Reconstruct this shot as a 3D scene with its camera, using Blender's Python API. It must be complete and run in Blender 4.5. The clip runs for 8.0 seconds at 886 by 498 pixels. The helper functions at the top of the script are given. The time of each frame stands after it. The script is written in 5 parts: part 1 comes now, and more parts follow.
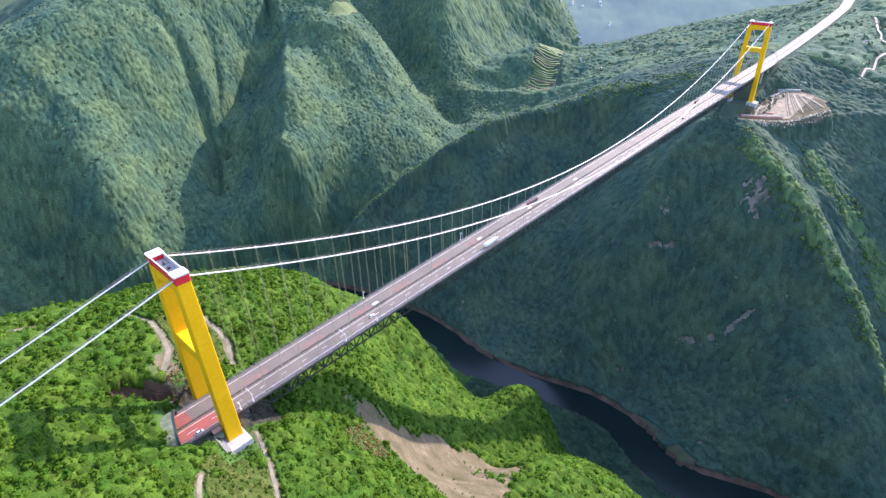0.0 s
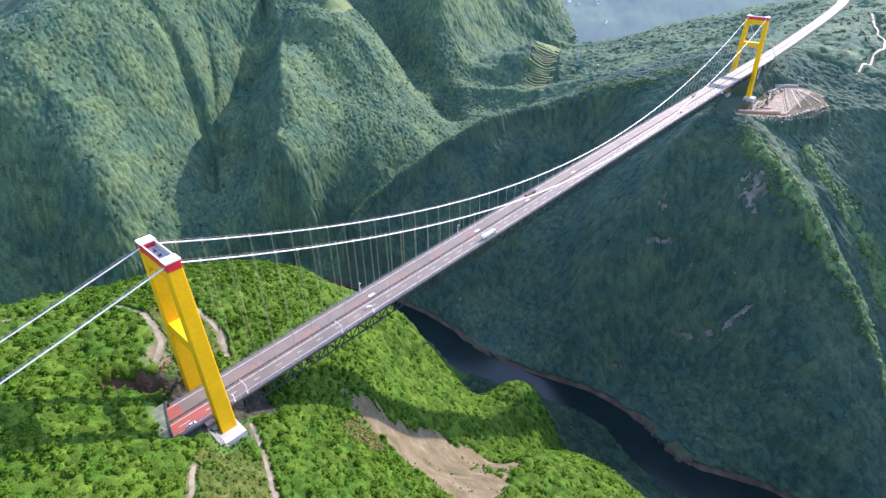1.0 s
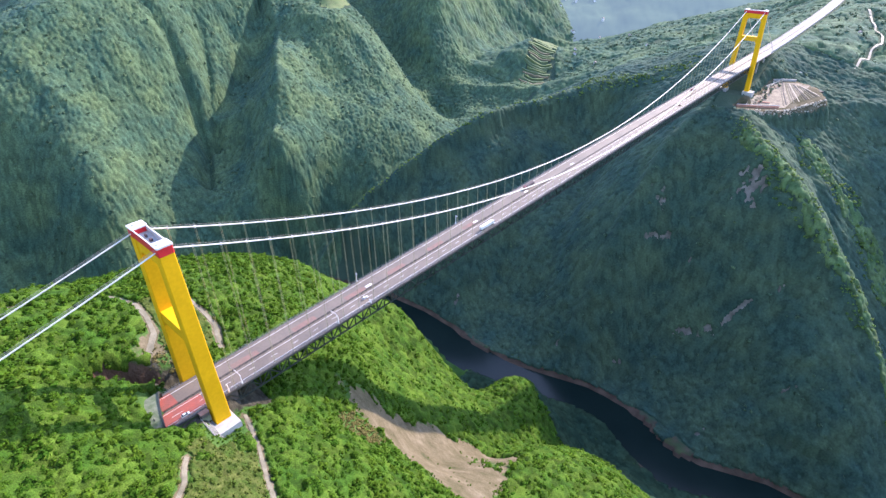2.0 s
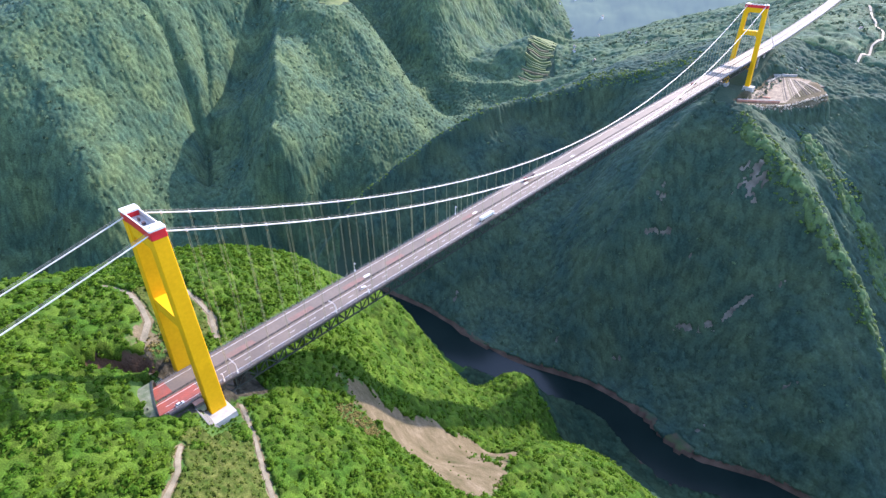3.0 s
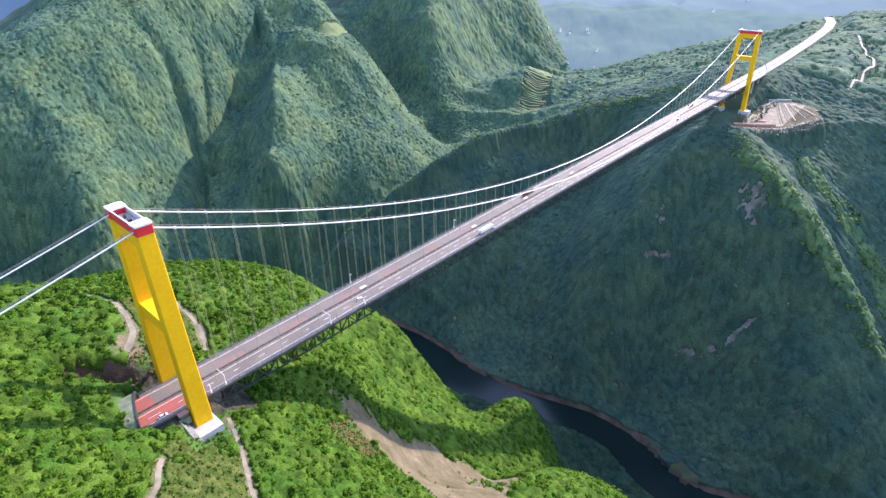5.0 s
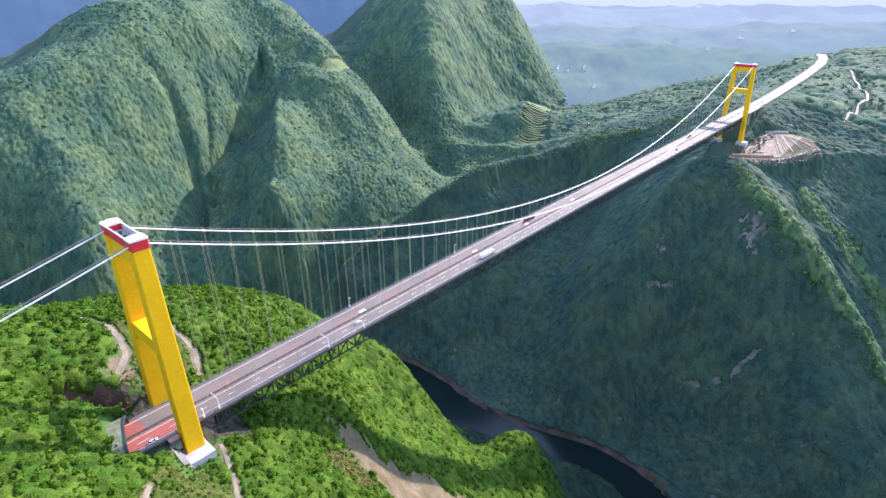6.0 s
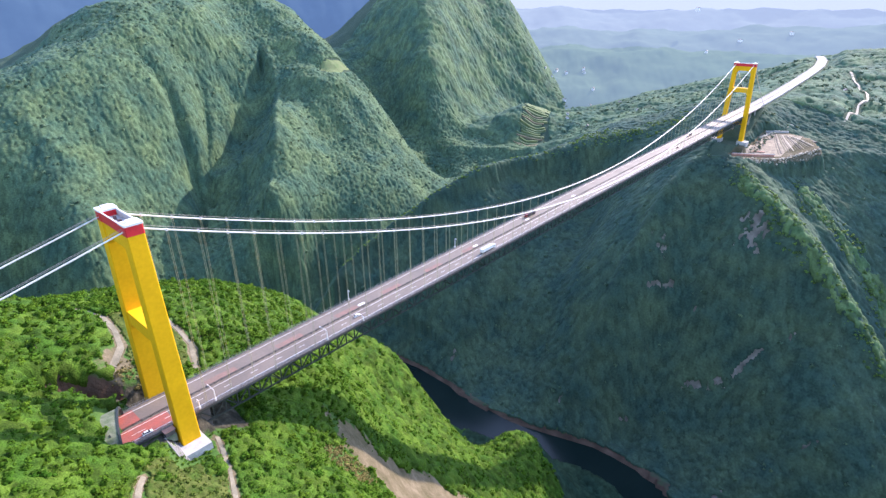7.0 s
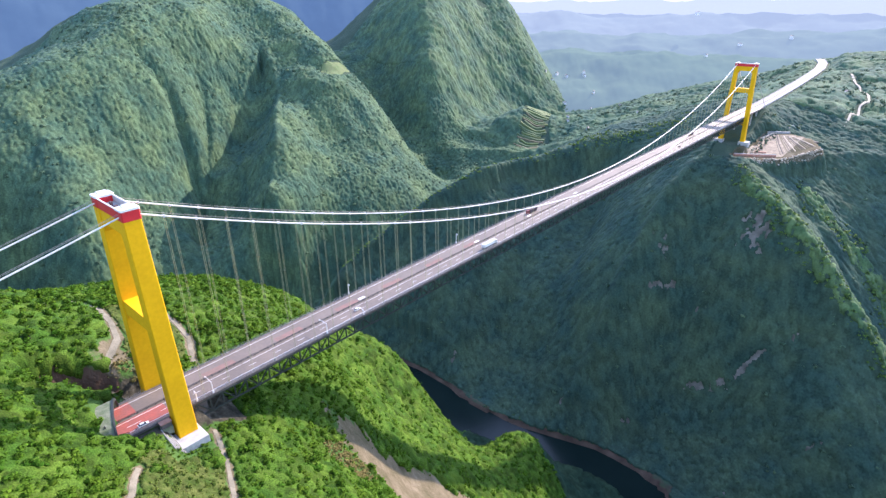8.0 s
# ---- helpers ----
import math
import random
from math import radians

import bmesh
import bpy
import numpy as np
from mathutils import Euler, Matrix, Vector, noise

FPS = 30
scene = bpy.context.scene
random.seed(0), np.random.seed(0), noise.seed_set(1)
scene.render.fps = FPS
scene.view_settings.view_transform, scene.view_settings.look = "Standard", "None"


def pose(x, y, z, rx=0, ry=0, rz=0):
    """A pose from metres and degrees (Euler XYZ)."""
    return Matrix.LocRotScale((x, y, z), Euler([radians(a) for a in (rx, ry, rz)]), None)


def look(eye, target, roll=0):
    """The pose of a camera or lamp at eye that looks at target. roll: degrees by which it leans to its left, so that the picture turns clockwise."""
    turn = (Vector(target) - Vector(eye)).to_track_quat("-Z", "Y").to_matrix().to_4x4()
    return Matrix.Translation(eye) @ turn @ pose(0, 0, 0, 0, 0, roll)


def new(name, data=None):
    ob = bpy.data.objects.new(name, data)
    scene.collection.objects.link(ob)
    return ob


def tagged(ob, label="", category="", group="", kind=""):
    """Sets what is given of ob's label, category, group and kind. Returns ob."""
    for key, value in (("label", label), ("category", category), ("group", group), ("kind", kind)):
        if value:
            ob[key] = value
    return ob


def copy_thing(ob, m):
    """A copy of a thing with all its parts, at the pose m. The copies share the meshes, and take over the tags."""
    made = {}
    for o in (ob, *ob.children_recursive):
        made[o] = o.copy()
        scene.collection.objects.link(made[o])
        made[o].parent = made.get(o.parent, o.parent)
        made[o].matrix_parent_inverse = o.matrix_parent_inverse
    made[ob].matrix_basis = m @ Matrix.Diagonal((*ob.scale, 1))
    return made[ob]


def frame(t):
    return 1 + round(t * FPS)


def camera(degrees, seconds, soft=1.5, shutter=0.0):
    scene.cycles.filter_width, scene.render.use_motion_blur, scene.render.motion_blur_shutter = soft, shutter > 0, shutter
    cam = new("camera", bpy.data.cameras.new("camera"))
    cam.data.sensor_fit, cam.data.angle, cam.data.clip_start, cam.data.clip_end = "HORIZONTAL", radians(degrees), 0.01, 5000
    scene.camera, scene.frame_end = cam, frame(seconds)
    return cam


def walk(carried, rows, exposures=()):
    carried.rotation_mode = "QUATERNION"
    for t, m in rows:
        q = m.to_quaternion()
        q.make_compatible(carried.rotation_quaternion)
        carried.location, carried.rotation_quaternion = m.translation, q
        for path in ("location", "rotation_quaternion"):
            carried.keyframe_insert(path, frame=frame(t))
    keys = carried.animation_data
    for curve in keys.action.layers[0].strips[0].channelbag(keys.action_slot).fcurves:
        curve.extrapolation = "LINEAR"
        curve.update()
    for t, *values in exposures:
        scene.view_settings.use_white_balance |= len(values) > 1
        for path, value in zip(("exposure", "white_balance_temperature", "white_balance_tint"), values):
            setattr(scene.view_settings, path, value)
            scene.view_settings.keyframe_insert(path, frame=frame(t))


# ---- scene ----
cam = camera(77.5, 8.0, soft=1.4)
PATH = [
    (0, (-70.436, -245.797, 240.455), (238.73, 43.24, -25.91), -1.05),
    (0.5, (-70.295, -245.438, 236.361), (240.13, 42.37, -30.02), -1.01),
    (1, (-70.164, -245.060, 232.128), (240.84, 41.88, -33.93), -0.97),
    (1.5, (-70.044, -244.664, 227.778), (241.94, 41.02, -38.12), -0.94),
    (3, (-69.746, -243.364, 214.214), (244.04, 41.42, -51.92), -0.82),
    (3.5, (-69.667, -242.894, 209.589), (245.48, 42.07, -54.21), -0.78),
    (4, (-69.599, -242.405, 204.945), (246.78, 42.80, -56.62), -0.74),
    (4.5, (-69.541, -241.898, 200.303), (250.42, 45.04, -54.15), -0.70),
    (6, (-69.429, -240.265, 186.581), (268.36, 61.12, -25.51), -0.58),
    (6.5, (-69.412, -239.683, 182.142), (269.84, 62.12, -27.92), -0.54),
    (7, (-69.405, -239.083, 177.804), (270.38, 63.00, -30.82), -0.50),
    (7.5, (-69.409, -238.465, 173.587), (271.04, 63.99, -33.05), -0.46),
    (8, (-69.424, -237.828, 169.511), (271.44, 65.09, -34.92), -0.42),
]
walk(cam, [(t, look(eye, target, roll)) for t, eye, target, roll in PATH])


# ---- sky, sun, exposure ----
SUN_ELEVATION, SUN_AZIMUTH = radians(33.0), radians(-1.3)     # azimuth from +x, counter-clockwise
sun_way = Vector((math.cos(SUN_AZIMUTH) * math.cos(SUN_ELEVATION), math.sin(SUN_AZIMUTH) * math.cos(SUN_ELEVATION), math.sin(SUN_ELEVATION)))
world = bpy.data.worlds.new("sky")
scene.world = world
world.use_nodes = True
sky = world.node_tree.nodes.new("ShaderNodeTexSky")
sky.sky_type, sky.sun_disc = "NISHITA", False
sky.sun_elevation, sky.sun_rotation = SUN_ELEVATION, radians(90.0) - SUN_AZIMUTH
sky.altitude, sky.air_density, sky.dust_density = 400.0, 1.6, 0.8
sky.ozone_density = 3.0
world.node_tree.links.new(sky.outputs["Color"], world.node_tree.nodes["Background"].inputs["Color"])
world.node_tree.nodes["Background"].inputs["Strength"].default_value = 0.15
sun_lamp = bpy.data.lights.new("sun", "SUN")
sun_lamp.energy, sun_lamp.angle, sun_lamp.color = 2.45, radians(0.6), (1.0, 0.91, 0.71)
sun = new("sun", sun_lamp)
sun.matrix_world = look(sun_way * 500, (0, 0, 0))
scene.view_settings.exposure = 2.0
scene.view_settings.use_white_balance = True
scene.view_settings.white_balance_temperature, scene.view_settings.white_balance_tint = 6150.0, 31.0

# ---- materials ----
def material(name, base, second=None, scale=1.0, rough=0.8, metal=0.0, bump=0.0, fine=None, amount=0.5, spec=0.5, translucent=0.0, islands=0.0, coords="Object", crown=0.0, sheen=0.0):
    """A principled surface: two colours mixed by a coarse noise, a finer grain over it, and a bump of the grain."""
    m = bpy.data.materials.new(name)
    m.use_nodes = True
    nt = m.node_tree
    b = nt.nodes["Principled BSDF"]
    b.inputs["Roughness"].default_value, b.inputs["Metallic"].default_value = rough, metal
    b.inputs["Specular IOR Level"].default_value = spec
    # Blue-tinted sheen imitates haze lying over the far woods.
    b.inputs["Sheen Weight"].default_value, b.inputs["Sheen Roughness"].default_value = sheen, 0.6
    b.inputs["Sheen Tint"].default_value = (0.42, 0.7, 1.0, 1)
    b.inputs["Base Color"].default_value = (*base, 1)
    if second is None:
        return m
    tc = nt.nodes.new("ShaderNodeTexCoord")
    n1, n2 = nt.nodes.new("ShaderNodeTexNoise"), nt.nodes.new("ShaderNodeTexNoise")
    n1.inputs["Scale"].default_value, n1.inputs["Detail"].default_value = 1.0 / scale, 4.0
    n2.inputs["Scale"].default_value, n2.inputs["Detail"].default_value = 1.0 / (fine or scale / 9.0), 3.0
    for n in (n1, n2):
        nt.links.new(tc.outputs[coords], n.inputs["Vector"])
    ramp = nt.nodes.new("ShaderNodeMapRange")
    ramp.inputs["From Min"].default_value, ramp.inputs["From Max"].default_value = 0.35, 0.65
    nt.links.new(n1.outputs["Fac"], ramp.inputs["Value"])
    mix = nt.nodes.new("ShaderNodeMix")
    mix.data_type = "RGBA"
    mix.inputs["A"].default_value, mix.inputs["B"].default_value = (*base, 1), (*second, 1)
    nt.links.new(ramp.outputs["Result"], mix.inputs["Factor"])
    hsv = nt.nodes.new("ShaderNodeHueSaturation")
    grain = nt.nodes.new("ShaderNodeMapRange")
    grain.inputs["From Min"].default_value, grain.inputs["From Max"].default_value = 0.3, 0.7
    grain.inputs["To Min"].default_value, grain.inputs["To Max"].default_value = 1.0 - amount / 2, 1.0 + amount / 2
    nt.links.new(n2.outputs["Fac"], grain.inputs["Value"])
    nt.links.new(mix.outputs["Result"], hsv.inputs["Color"])
    value = grain.outputs["Result"]
    if islands:
        geo = nt.nodes.new("ShaderNodeNewGeometry")
        isl = nt.nodes.new("ShaderNodeMapRange")
        isl.inputs["To Min"].default_value, isl.inputs["To Max"].default_value = 1.0 - islands, 1.0 + islands
        nt.links.new(geo.outputs["Random Per Island"], isl.inputs["Value"])
        mul = nt.nodes.new("ShaderNodeMath")
        mul.operation = "MULTIPLY"
        nt.links.new(value, mul.inputs[0])
        nt.links.new(isl.outputs["Result"], mul.inputs[1])
        value = mul.outputs["Value"]
    if crown:
        at, cr, mul = nt.nodes.new("ShaderNodeAttribute"), nt.nodes.new("ShaderNodeMapRange"), nt.nodes.new("ShaderNodeMath")
        at.attribute_name = "crown"
        cr.inputs["To Min"].default_value, cr.inputs["To Max"].default_value = 1.0 - crown, 1.0 + crown
        mul.operation = "MULTIPLY"
        nt.links.new(at.outputs["Fac"], cr.inputs["Value"])
        nt.links.new(value, mul.inputs[0])
        nt.links.new(cr.outputs["Result"], mul.inputs[1])
        value = mul.outputs["Value"]
    nt.links.new(value, hsv.inputs["Value"])
    nt.links.new(hsv.outputs["Color"], b.inputs["Base Color"])
    if bump:
        bp = nt.nodes.new("ShaderNodeBump")
        bp.inputs["Strength"].default_value, bp.inputs["Distance"].default_value = 0.6, bump
        nt.links.new(n2.outputs["Fac"], bp.inputs["Height"])
        nt.links.new(bp.outputs["Normal"], b.inputs["Normal"])
    if translucent:
        tr, ms = nt.nodes.new("ShaderNodeBsdfTranslucent"), nt.nodes.new("ShaderNodeMixShader")
        nt.links.new(hsv.outputs["Color"], tr.inputs["Color"])
        ms.inputs["Fac"].default_value = translucent
        nt.links.new(b.outputs["BSDF"], ms.inputs[1])
        nt.links.new(tr.outputs["BSDF"], ms.inputs[2])
        nt.links.new(ms.outputs["Shader"], nt.nodes["Material Output"].inputs["Surface"])
    return m


def ground_material():
    """Undergrowth, bare earth and rock, mixed by the ground's own attributes."""
    m = bpy.data.materials.new("ground_soil_and_undergrowth")
    m.use_nodes = True
    nt = m.node_tree
    b = nt.nodes["Principled BSDF"]
    b.inputs["Roughness"].default_value, b.inputs["Specular IOR Level"].default_value = 0.95, 0.1
    tc = nt.nodes.new("ShaderNodeTexCoord")

    def noise_of(size, detail=5.0, rough=0.5):
        n = nt.nodes.new("ShaderNodeTexNoise")
        n.inputs["Roughness"].default_value = rough
        n.inputs["Scale"].default_value, n.inputs["Detail"].default_value = 1.0 / size, detail
        nt.links.new(tc.outputs["Object"], n.inputs["Vector"])
        return n

    def ramp_of(src, stops):
        r = nt.nodes.new("ShaderNodeValToRGB")
        els = r.color_ramp.elements
        els[0].position, els[0].color = stops[0][0], (*stops[0][1], 1)
        els[1].position, els[1].color = stops[-1][0], (*stops[-1][1], 1)
        for p, c in stops[1:-1]:
            e = els.new(p)
            e.color = (*c, 1)
        nt.links.new(src, r.inputs["Fac"])
        return r.outputs["Color"]

    def mixed(fac, a, c):
        x = nt.nodes.new("ShaderNodeMix")
        x.data_type = "RGBA"
        nt.links.new(fac, x.inputs["Factor"])
        nt.links.new(a, x.inputs["A"])
        nt.links.new(c, x.inputs["B"])
        return x.outputs["Result"]

    def edge(name, size, spread):
        at = nt.nodes.new("ShaderNodeAttribute")
        at.attribute_name = name
        n = noise_of(size)
        add = nt.nodes.new("ShaderNodeMath")
        add.operation = "MULTIPLY_ADD"
        nt.links.new(n.outputs["Fac"], add.inputs[0])
        add.inputs[1].default_value = spread
        nt.links.new(at.outputs["Fac"], add.inputs[2])
        mr = nt.nodes.new("ShaderNodeMapRange")
        mr.inputs["From Min"].default_value, mr.inputs["From Max"].default_value = 0.42 + spread / 2, 0.58 + spread / 2
        nt.links.new(add.outputs["Value"], mr.inputs["Value"])
        return mr.outputs["Result"]

    green = ramp_of(noise_of(14.0, 8.0).outputs["Fac"], [(0.3, (0.03, 0.07, 0.015)), (0.5, (0.045, 0.1, 0.02)), (0.72, (0.075, 0.13, 0.032))])
    earth = ramp_of(noise_of(24.0, 12.0, 0.72).outputs["Fac"], [(0.3, (0.05, 0.055, 0.022)), (0.43, (0.1, 0.085, 0.048)), (0.55, (0.138, 0.113, 0.07)), (0.68, (0.205, 0.172, 0.118))])
    rock = ramp_of(noise_of(16.0, 9.0).outputs["Fac"], [(0.3, (0.085, 0.078, 0.06)), (0.5, (0.16, 0.138, 0.112)), (0.7, (0.27, 0.232, 0.195))])
    mud = ramp_of(noise_of(20.0, 6.0).outputs["Fac"], [(0.3, (0.06, 0.038, 0.026)), (0.7, (0.14, 0.088, 0.06))])
    forest = ramp_of(noise_of(30.0, 6.0).outputs["Fac"], [(0.3, (0.04, 0.07, 0.045)), (0.7, (0.065, 0.095, 0.06))])
    green = mixed(edge("deep", 60.0, 0.4), green, forest)
    colour = mixed(edge("bare", 6.0, 1.1), green, earth)
    colour = mixed(edge("rock", 6.0, 0.7), colour, rock)
    colour = mixed(edge("shore", 15.0, 0.3), colour, mud)
    # Near-black soil; below the deck it carries the deck's shade as colour.
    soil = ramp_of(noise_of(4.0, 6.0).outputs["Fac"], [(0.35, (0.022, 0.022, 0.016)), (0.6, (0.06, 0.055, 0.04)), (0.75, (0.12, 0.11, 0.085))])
    colour = mixed(edge("soil_shade", 3.0, 0.5), colour, soil)
    nt.links.new(colour, b.inputs["Base Color"])
    bp = nt.nodes.new("ShaderNodeBump")
    bp.inputs["Strength"].default_value, bp.inputs["Distance"].default_value = 0.8, 1.2
    nt.links.new(noise_of(2.2, 6.0).outputs["Fac"], bp.inputs["Height"])
    nt.links.new(bp.outputs["Normal"], b.inputs["Normal"])
    return m


GROUND = ground_material()
LEAF_NEAR = material("leaves_bright", (0.038, 0.106, 0.008), (0.08, 0.15, 0.011), 11.0, 0.8, amount=0.35, fine=2.4, spec=0.05, translucent=0.33, islands=0.32)
# LEAF_FAR and CANOPY_FAR: distance haze mixed into the green as a blue tint.
LEAF_FAR = material("leaves_forest_haze_tint", (0.055, 0.105, 0.064), (0.092, 0.138, 0.064), 50.0, 0.8, amount=0.3, fine=12.0, spec=0.1, translucent=0.12, islands=0.24, sheen=0.045)
# Crest scrub and thicket: sunlight put into a lighter leaf colour.
CREST_LIT_LEAF = material("leaves_crest_lit", (0.085, 0.16, 0.03), (0.135, 0.2, 0.04), 30.0, 0.8, amount=0.3, fine=8.0, spec=0.1, translucent=0.15, islands=0.2, sheen=0.03)
CREST_LIT_SHEET = material("crest_lit_thicket", (0.06, 0.11, 0.04), (0.1, 0.145, 0.052), 26.0, 0.85, amount=0.4, fine=3.0, spec=0.06, bump=0.5, crown=0.3, sheen=0.06)
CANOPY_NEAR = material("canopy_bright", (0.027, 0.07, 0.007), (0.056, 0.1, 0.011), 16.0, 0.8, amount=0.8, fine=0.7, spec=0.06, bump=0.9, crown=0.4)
CANOPY_FAR = material("canopy_forest_haze_tint", (0.043, 0.088, 0.054), (0.082, 0.126, 0.057), 60.0, 0.85, amount=0.55, fine=3.0, spec=0.06, bump=0.45, crown=0.26, sheen=0.05)
# Gorge wall canopy: shade and bluish haze painted into a darker green.
CANOPY_GORGE_SHADE = material("canopy_gorge_shade", (0.034, 0.068, 0.048), (0.06, 0.092, 0.05), 45.0, 0.85, amount=0.4, fine=3.0, spec=0.06, bump=0.6, crown=0.25, sheen=0.045)
BARK = material("bark", (0.09, 0.07, 0.05), (0.14, 0.11, 0.08), 1.0, 0.95)
YELLOW = material("yellow_tower_paint", (0.78, 0.405, 0.002), (0.72, 0.37, 0.002), 14.0, 0.6, amount=0.1, fine=1.6, spec=0.12)
RED = material("red_cap_paint", (0.6, 0.022, 0.03), (0.52, 0.02, 0.025), 3.0, 0.5, amount=0.15, spec=0.35)
WHITE = material("white_paint", (0.78, 0.75, 0.74), (0.66, 0.63, 0.62), 2.5, 0.6, amount=0.15)
CONCRETE = material("weathered_concrete", (0.42, 0.41, 0.39), (0.32, 0.31, 0.29), 5.0, 0.9, amount=0.25, bump=0.05)
ASPHALT = material("worn_grey_asphalt", (0.15, 0.118, 0.092), (0.112, 0.09, 0.072), 22.0, 0.66, amount=0.2, fine=1.4)
RED_ASPHALT = material("red_anti_skid_asphalt", (0.3, 0.07, 0.052), (0.22, 0.07, 0.056), 5.0, 0.9, amount=0.3, fine=0.8)
FADED_RED = material("faded_red_asphalt", (0.21, 0.115, 0.095), (0.16, 0.11, 0.09), 4.0, 0.9, amount=0.3, fine=0.8)
# Foot slope canopy, darkened in colour to stand for the gorge's shade.
CANOPY_FOOT_SHADE = material("canopy_foot_shade", (0.02, 0.044, 0.026), (0.035, 0.06, 0.03), 45.0, 0.85, amount=0.4, fine=3.0, spec=0.04, bump=0.6, crown=0.3)
LINE = material("road_line_paint", (0.75, 0.74, 0.72), (0.6, 0.59, 0.57), 3.0, 0.7, amount=0.2)
STEEL_DARK = material("dark_grey_green_steel", (0.016, 0.022, 0.02), (0.026, 0.032, 0.028), 6.0, 0.6, amount=0.2)
STEEL_GREY = material("galvanised_steel", (0.28, 0.26, 0.24), (0.22, 0.205, 0.19), 4.0, 0.6, 0.0, amount=0.2)
CABLE = material("white_wrapped_cable", (0.68, 0.66, 0.62), (0.56, 0.55, 0.52), 9.0, 0.45, amount=0.1)
BROWN_CONCRETE = material("dark_brown_concrete", (0.1, 0.086, 0.076), (0.065, 0.056, 0.05), 6.0, 0.9, amount=0.3, fine=0.8)
ROPE = material("hanger_rope_yellowed", (0.42, 0.38, 0.2), (0.36, 0.33, 0.2), 8.0, 0.6, amount=0.15)
WATER = material("dark_green_river_water", (0.006, 0.014, 0.012), (0.009, 0.018, 0.015), 60.0, 0.16, amount=0.1, bump=0.15, fine=5.0, spec=0.2)
GLASS = material("dark_glass", (0.02, 0.025, 0.03), rough=0.1)
TYRE = material("black_rubber", (0.02, 0.02, 0.02), rough=0.9)
TRUCK_WHITE = material("white_truck_paint", (0.8, 0.79, 0.75), (0.7, 0.69, 0.65), 3.0, 0.5, amount=0.12)
TRUCK_DARK = material("dark_cargo_tarpaulin", (0.06, 0.05, 0.055), (0.1, 0.06, 0.06), 1.6, 0.8, amount=0.4)
CAB_RED = material("dark_red_cab_paint", (0.25, 0.04, 0.03), (0.2, 0.035, 0.03), 1.5, 0.4, amount=0.1)
DARK = material("near_black", (0.015, 0.015, 0.017), rough=0.95)
RUSTY = material("red_brown_shuttering", (0.34, 0.15, 0.1), (0.42, 0.24, 0.17), 4.0, 0.9, amount=0.4)
ROOF_TILE = material("grey_roof_tile", (0.16, 0.15, 0.15), (0.22, 0.19, 0.17), 3.0, 0.9, amount=0.3)
DRY = material("dry_brown_scrub", (0.13, 0.112, 0.036), (0.18, 0.15, 0.052), 8.0, 0.8, amount=0.3, fine=1.5, spec=0.1, translucent=0.2, islands=0.3)
OLIVE = material("olive_scrub", (0.06, 0.108, 0.013), (0.108, 0.142, 0.024), 6.0, 0.8, amount=0.4, fine=1.5, spec=0.1, translucent=0.35, islands=0.4)
OLIVE_SHEET = material("olive_thicket", (0.034, 0.062, 0.01), (0.072, 0.086, 0.022), 5.0, 0.9, amount=0.7, fine=0.6, spec=0.06, bump=0.5, crown=0.3)
DIRT = material("pale_dirt", (0.5, 0.43, 0.33), (0.38, 0.31, 0.22), 8.0, 0.95, amount=0.3, bump=0.1)
TRACK = material("trodden_earth", (0.19, 0.168, 0.12), (0.11, 0.1, 0.068), 5.0, 0.95, amount=0.4, fine=0.5, bump=0.1)
RAW_EARTH = material("raw_tan_earth", (0.36, 0.29, 0.2), (0.22, 0.17, 0.12), 7.0, 0.95, amount=0.5, fine=1.6, bump=0.2)
OLD_CONCRETE = material("mossy_old_concrete", (0.17, 0.185, 0.13), (0.085, 0.115, 0.06), 3.0, 0.95, amount=0.4, fine=0.6, bump=0.05)
CROP = material("terrace_crop", (0.1, 0.15, 0.065), (0.14, 0.17, 0.08), 25.0, 0.95, amount=0.3)
PALE_ROAD = material("pale_concrete_road", (0.23, 0.215, 0.21), (0.19, 0.18, 0.175), 15.0, 0.85, amount=0.15)
GRASS = material("meadow_grass", (0.11, 0.16, 0.055), (0.145, 0.175, 0.07), 12.0, 0.95, amount=0.3)


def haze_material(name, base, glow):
    """Distance seen through air: lit haze painted in as pale base and emission glow."""
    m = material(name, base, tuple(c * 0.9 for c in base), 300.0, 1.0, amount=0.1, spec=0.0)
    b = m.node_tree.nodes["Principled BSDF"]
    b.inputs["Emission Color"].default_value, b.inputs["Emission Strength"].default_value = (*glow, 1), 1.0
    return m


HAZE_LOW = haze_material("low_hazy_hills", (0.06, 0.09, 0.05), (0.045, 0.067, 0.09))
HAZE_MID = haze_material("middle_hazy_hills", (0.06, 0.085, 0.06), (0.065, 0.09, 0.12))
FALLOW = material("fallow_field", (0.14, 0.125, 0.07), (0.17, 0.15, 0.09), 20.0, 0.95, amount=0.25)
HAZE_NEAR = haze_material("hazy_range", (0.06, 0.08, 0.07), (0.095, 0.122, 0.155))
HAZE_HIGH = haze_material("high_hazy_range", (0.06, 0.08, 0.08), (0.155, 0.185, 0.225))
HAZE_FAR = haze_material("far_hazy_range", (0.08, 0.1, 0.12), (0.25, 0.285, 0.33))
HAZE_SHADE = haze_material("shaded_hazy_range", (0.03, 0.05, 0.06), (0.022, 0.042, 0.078))

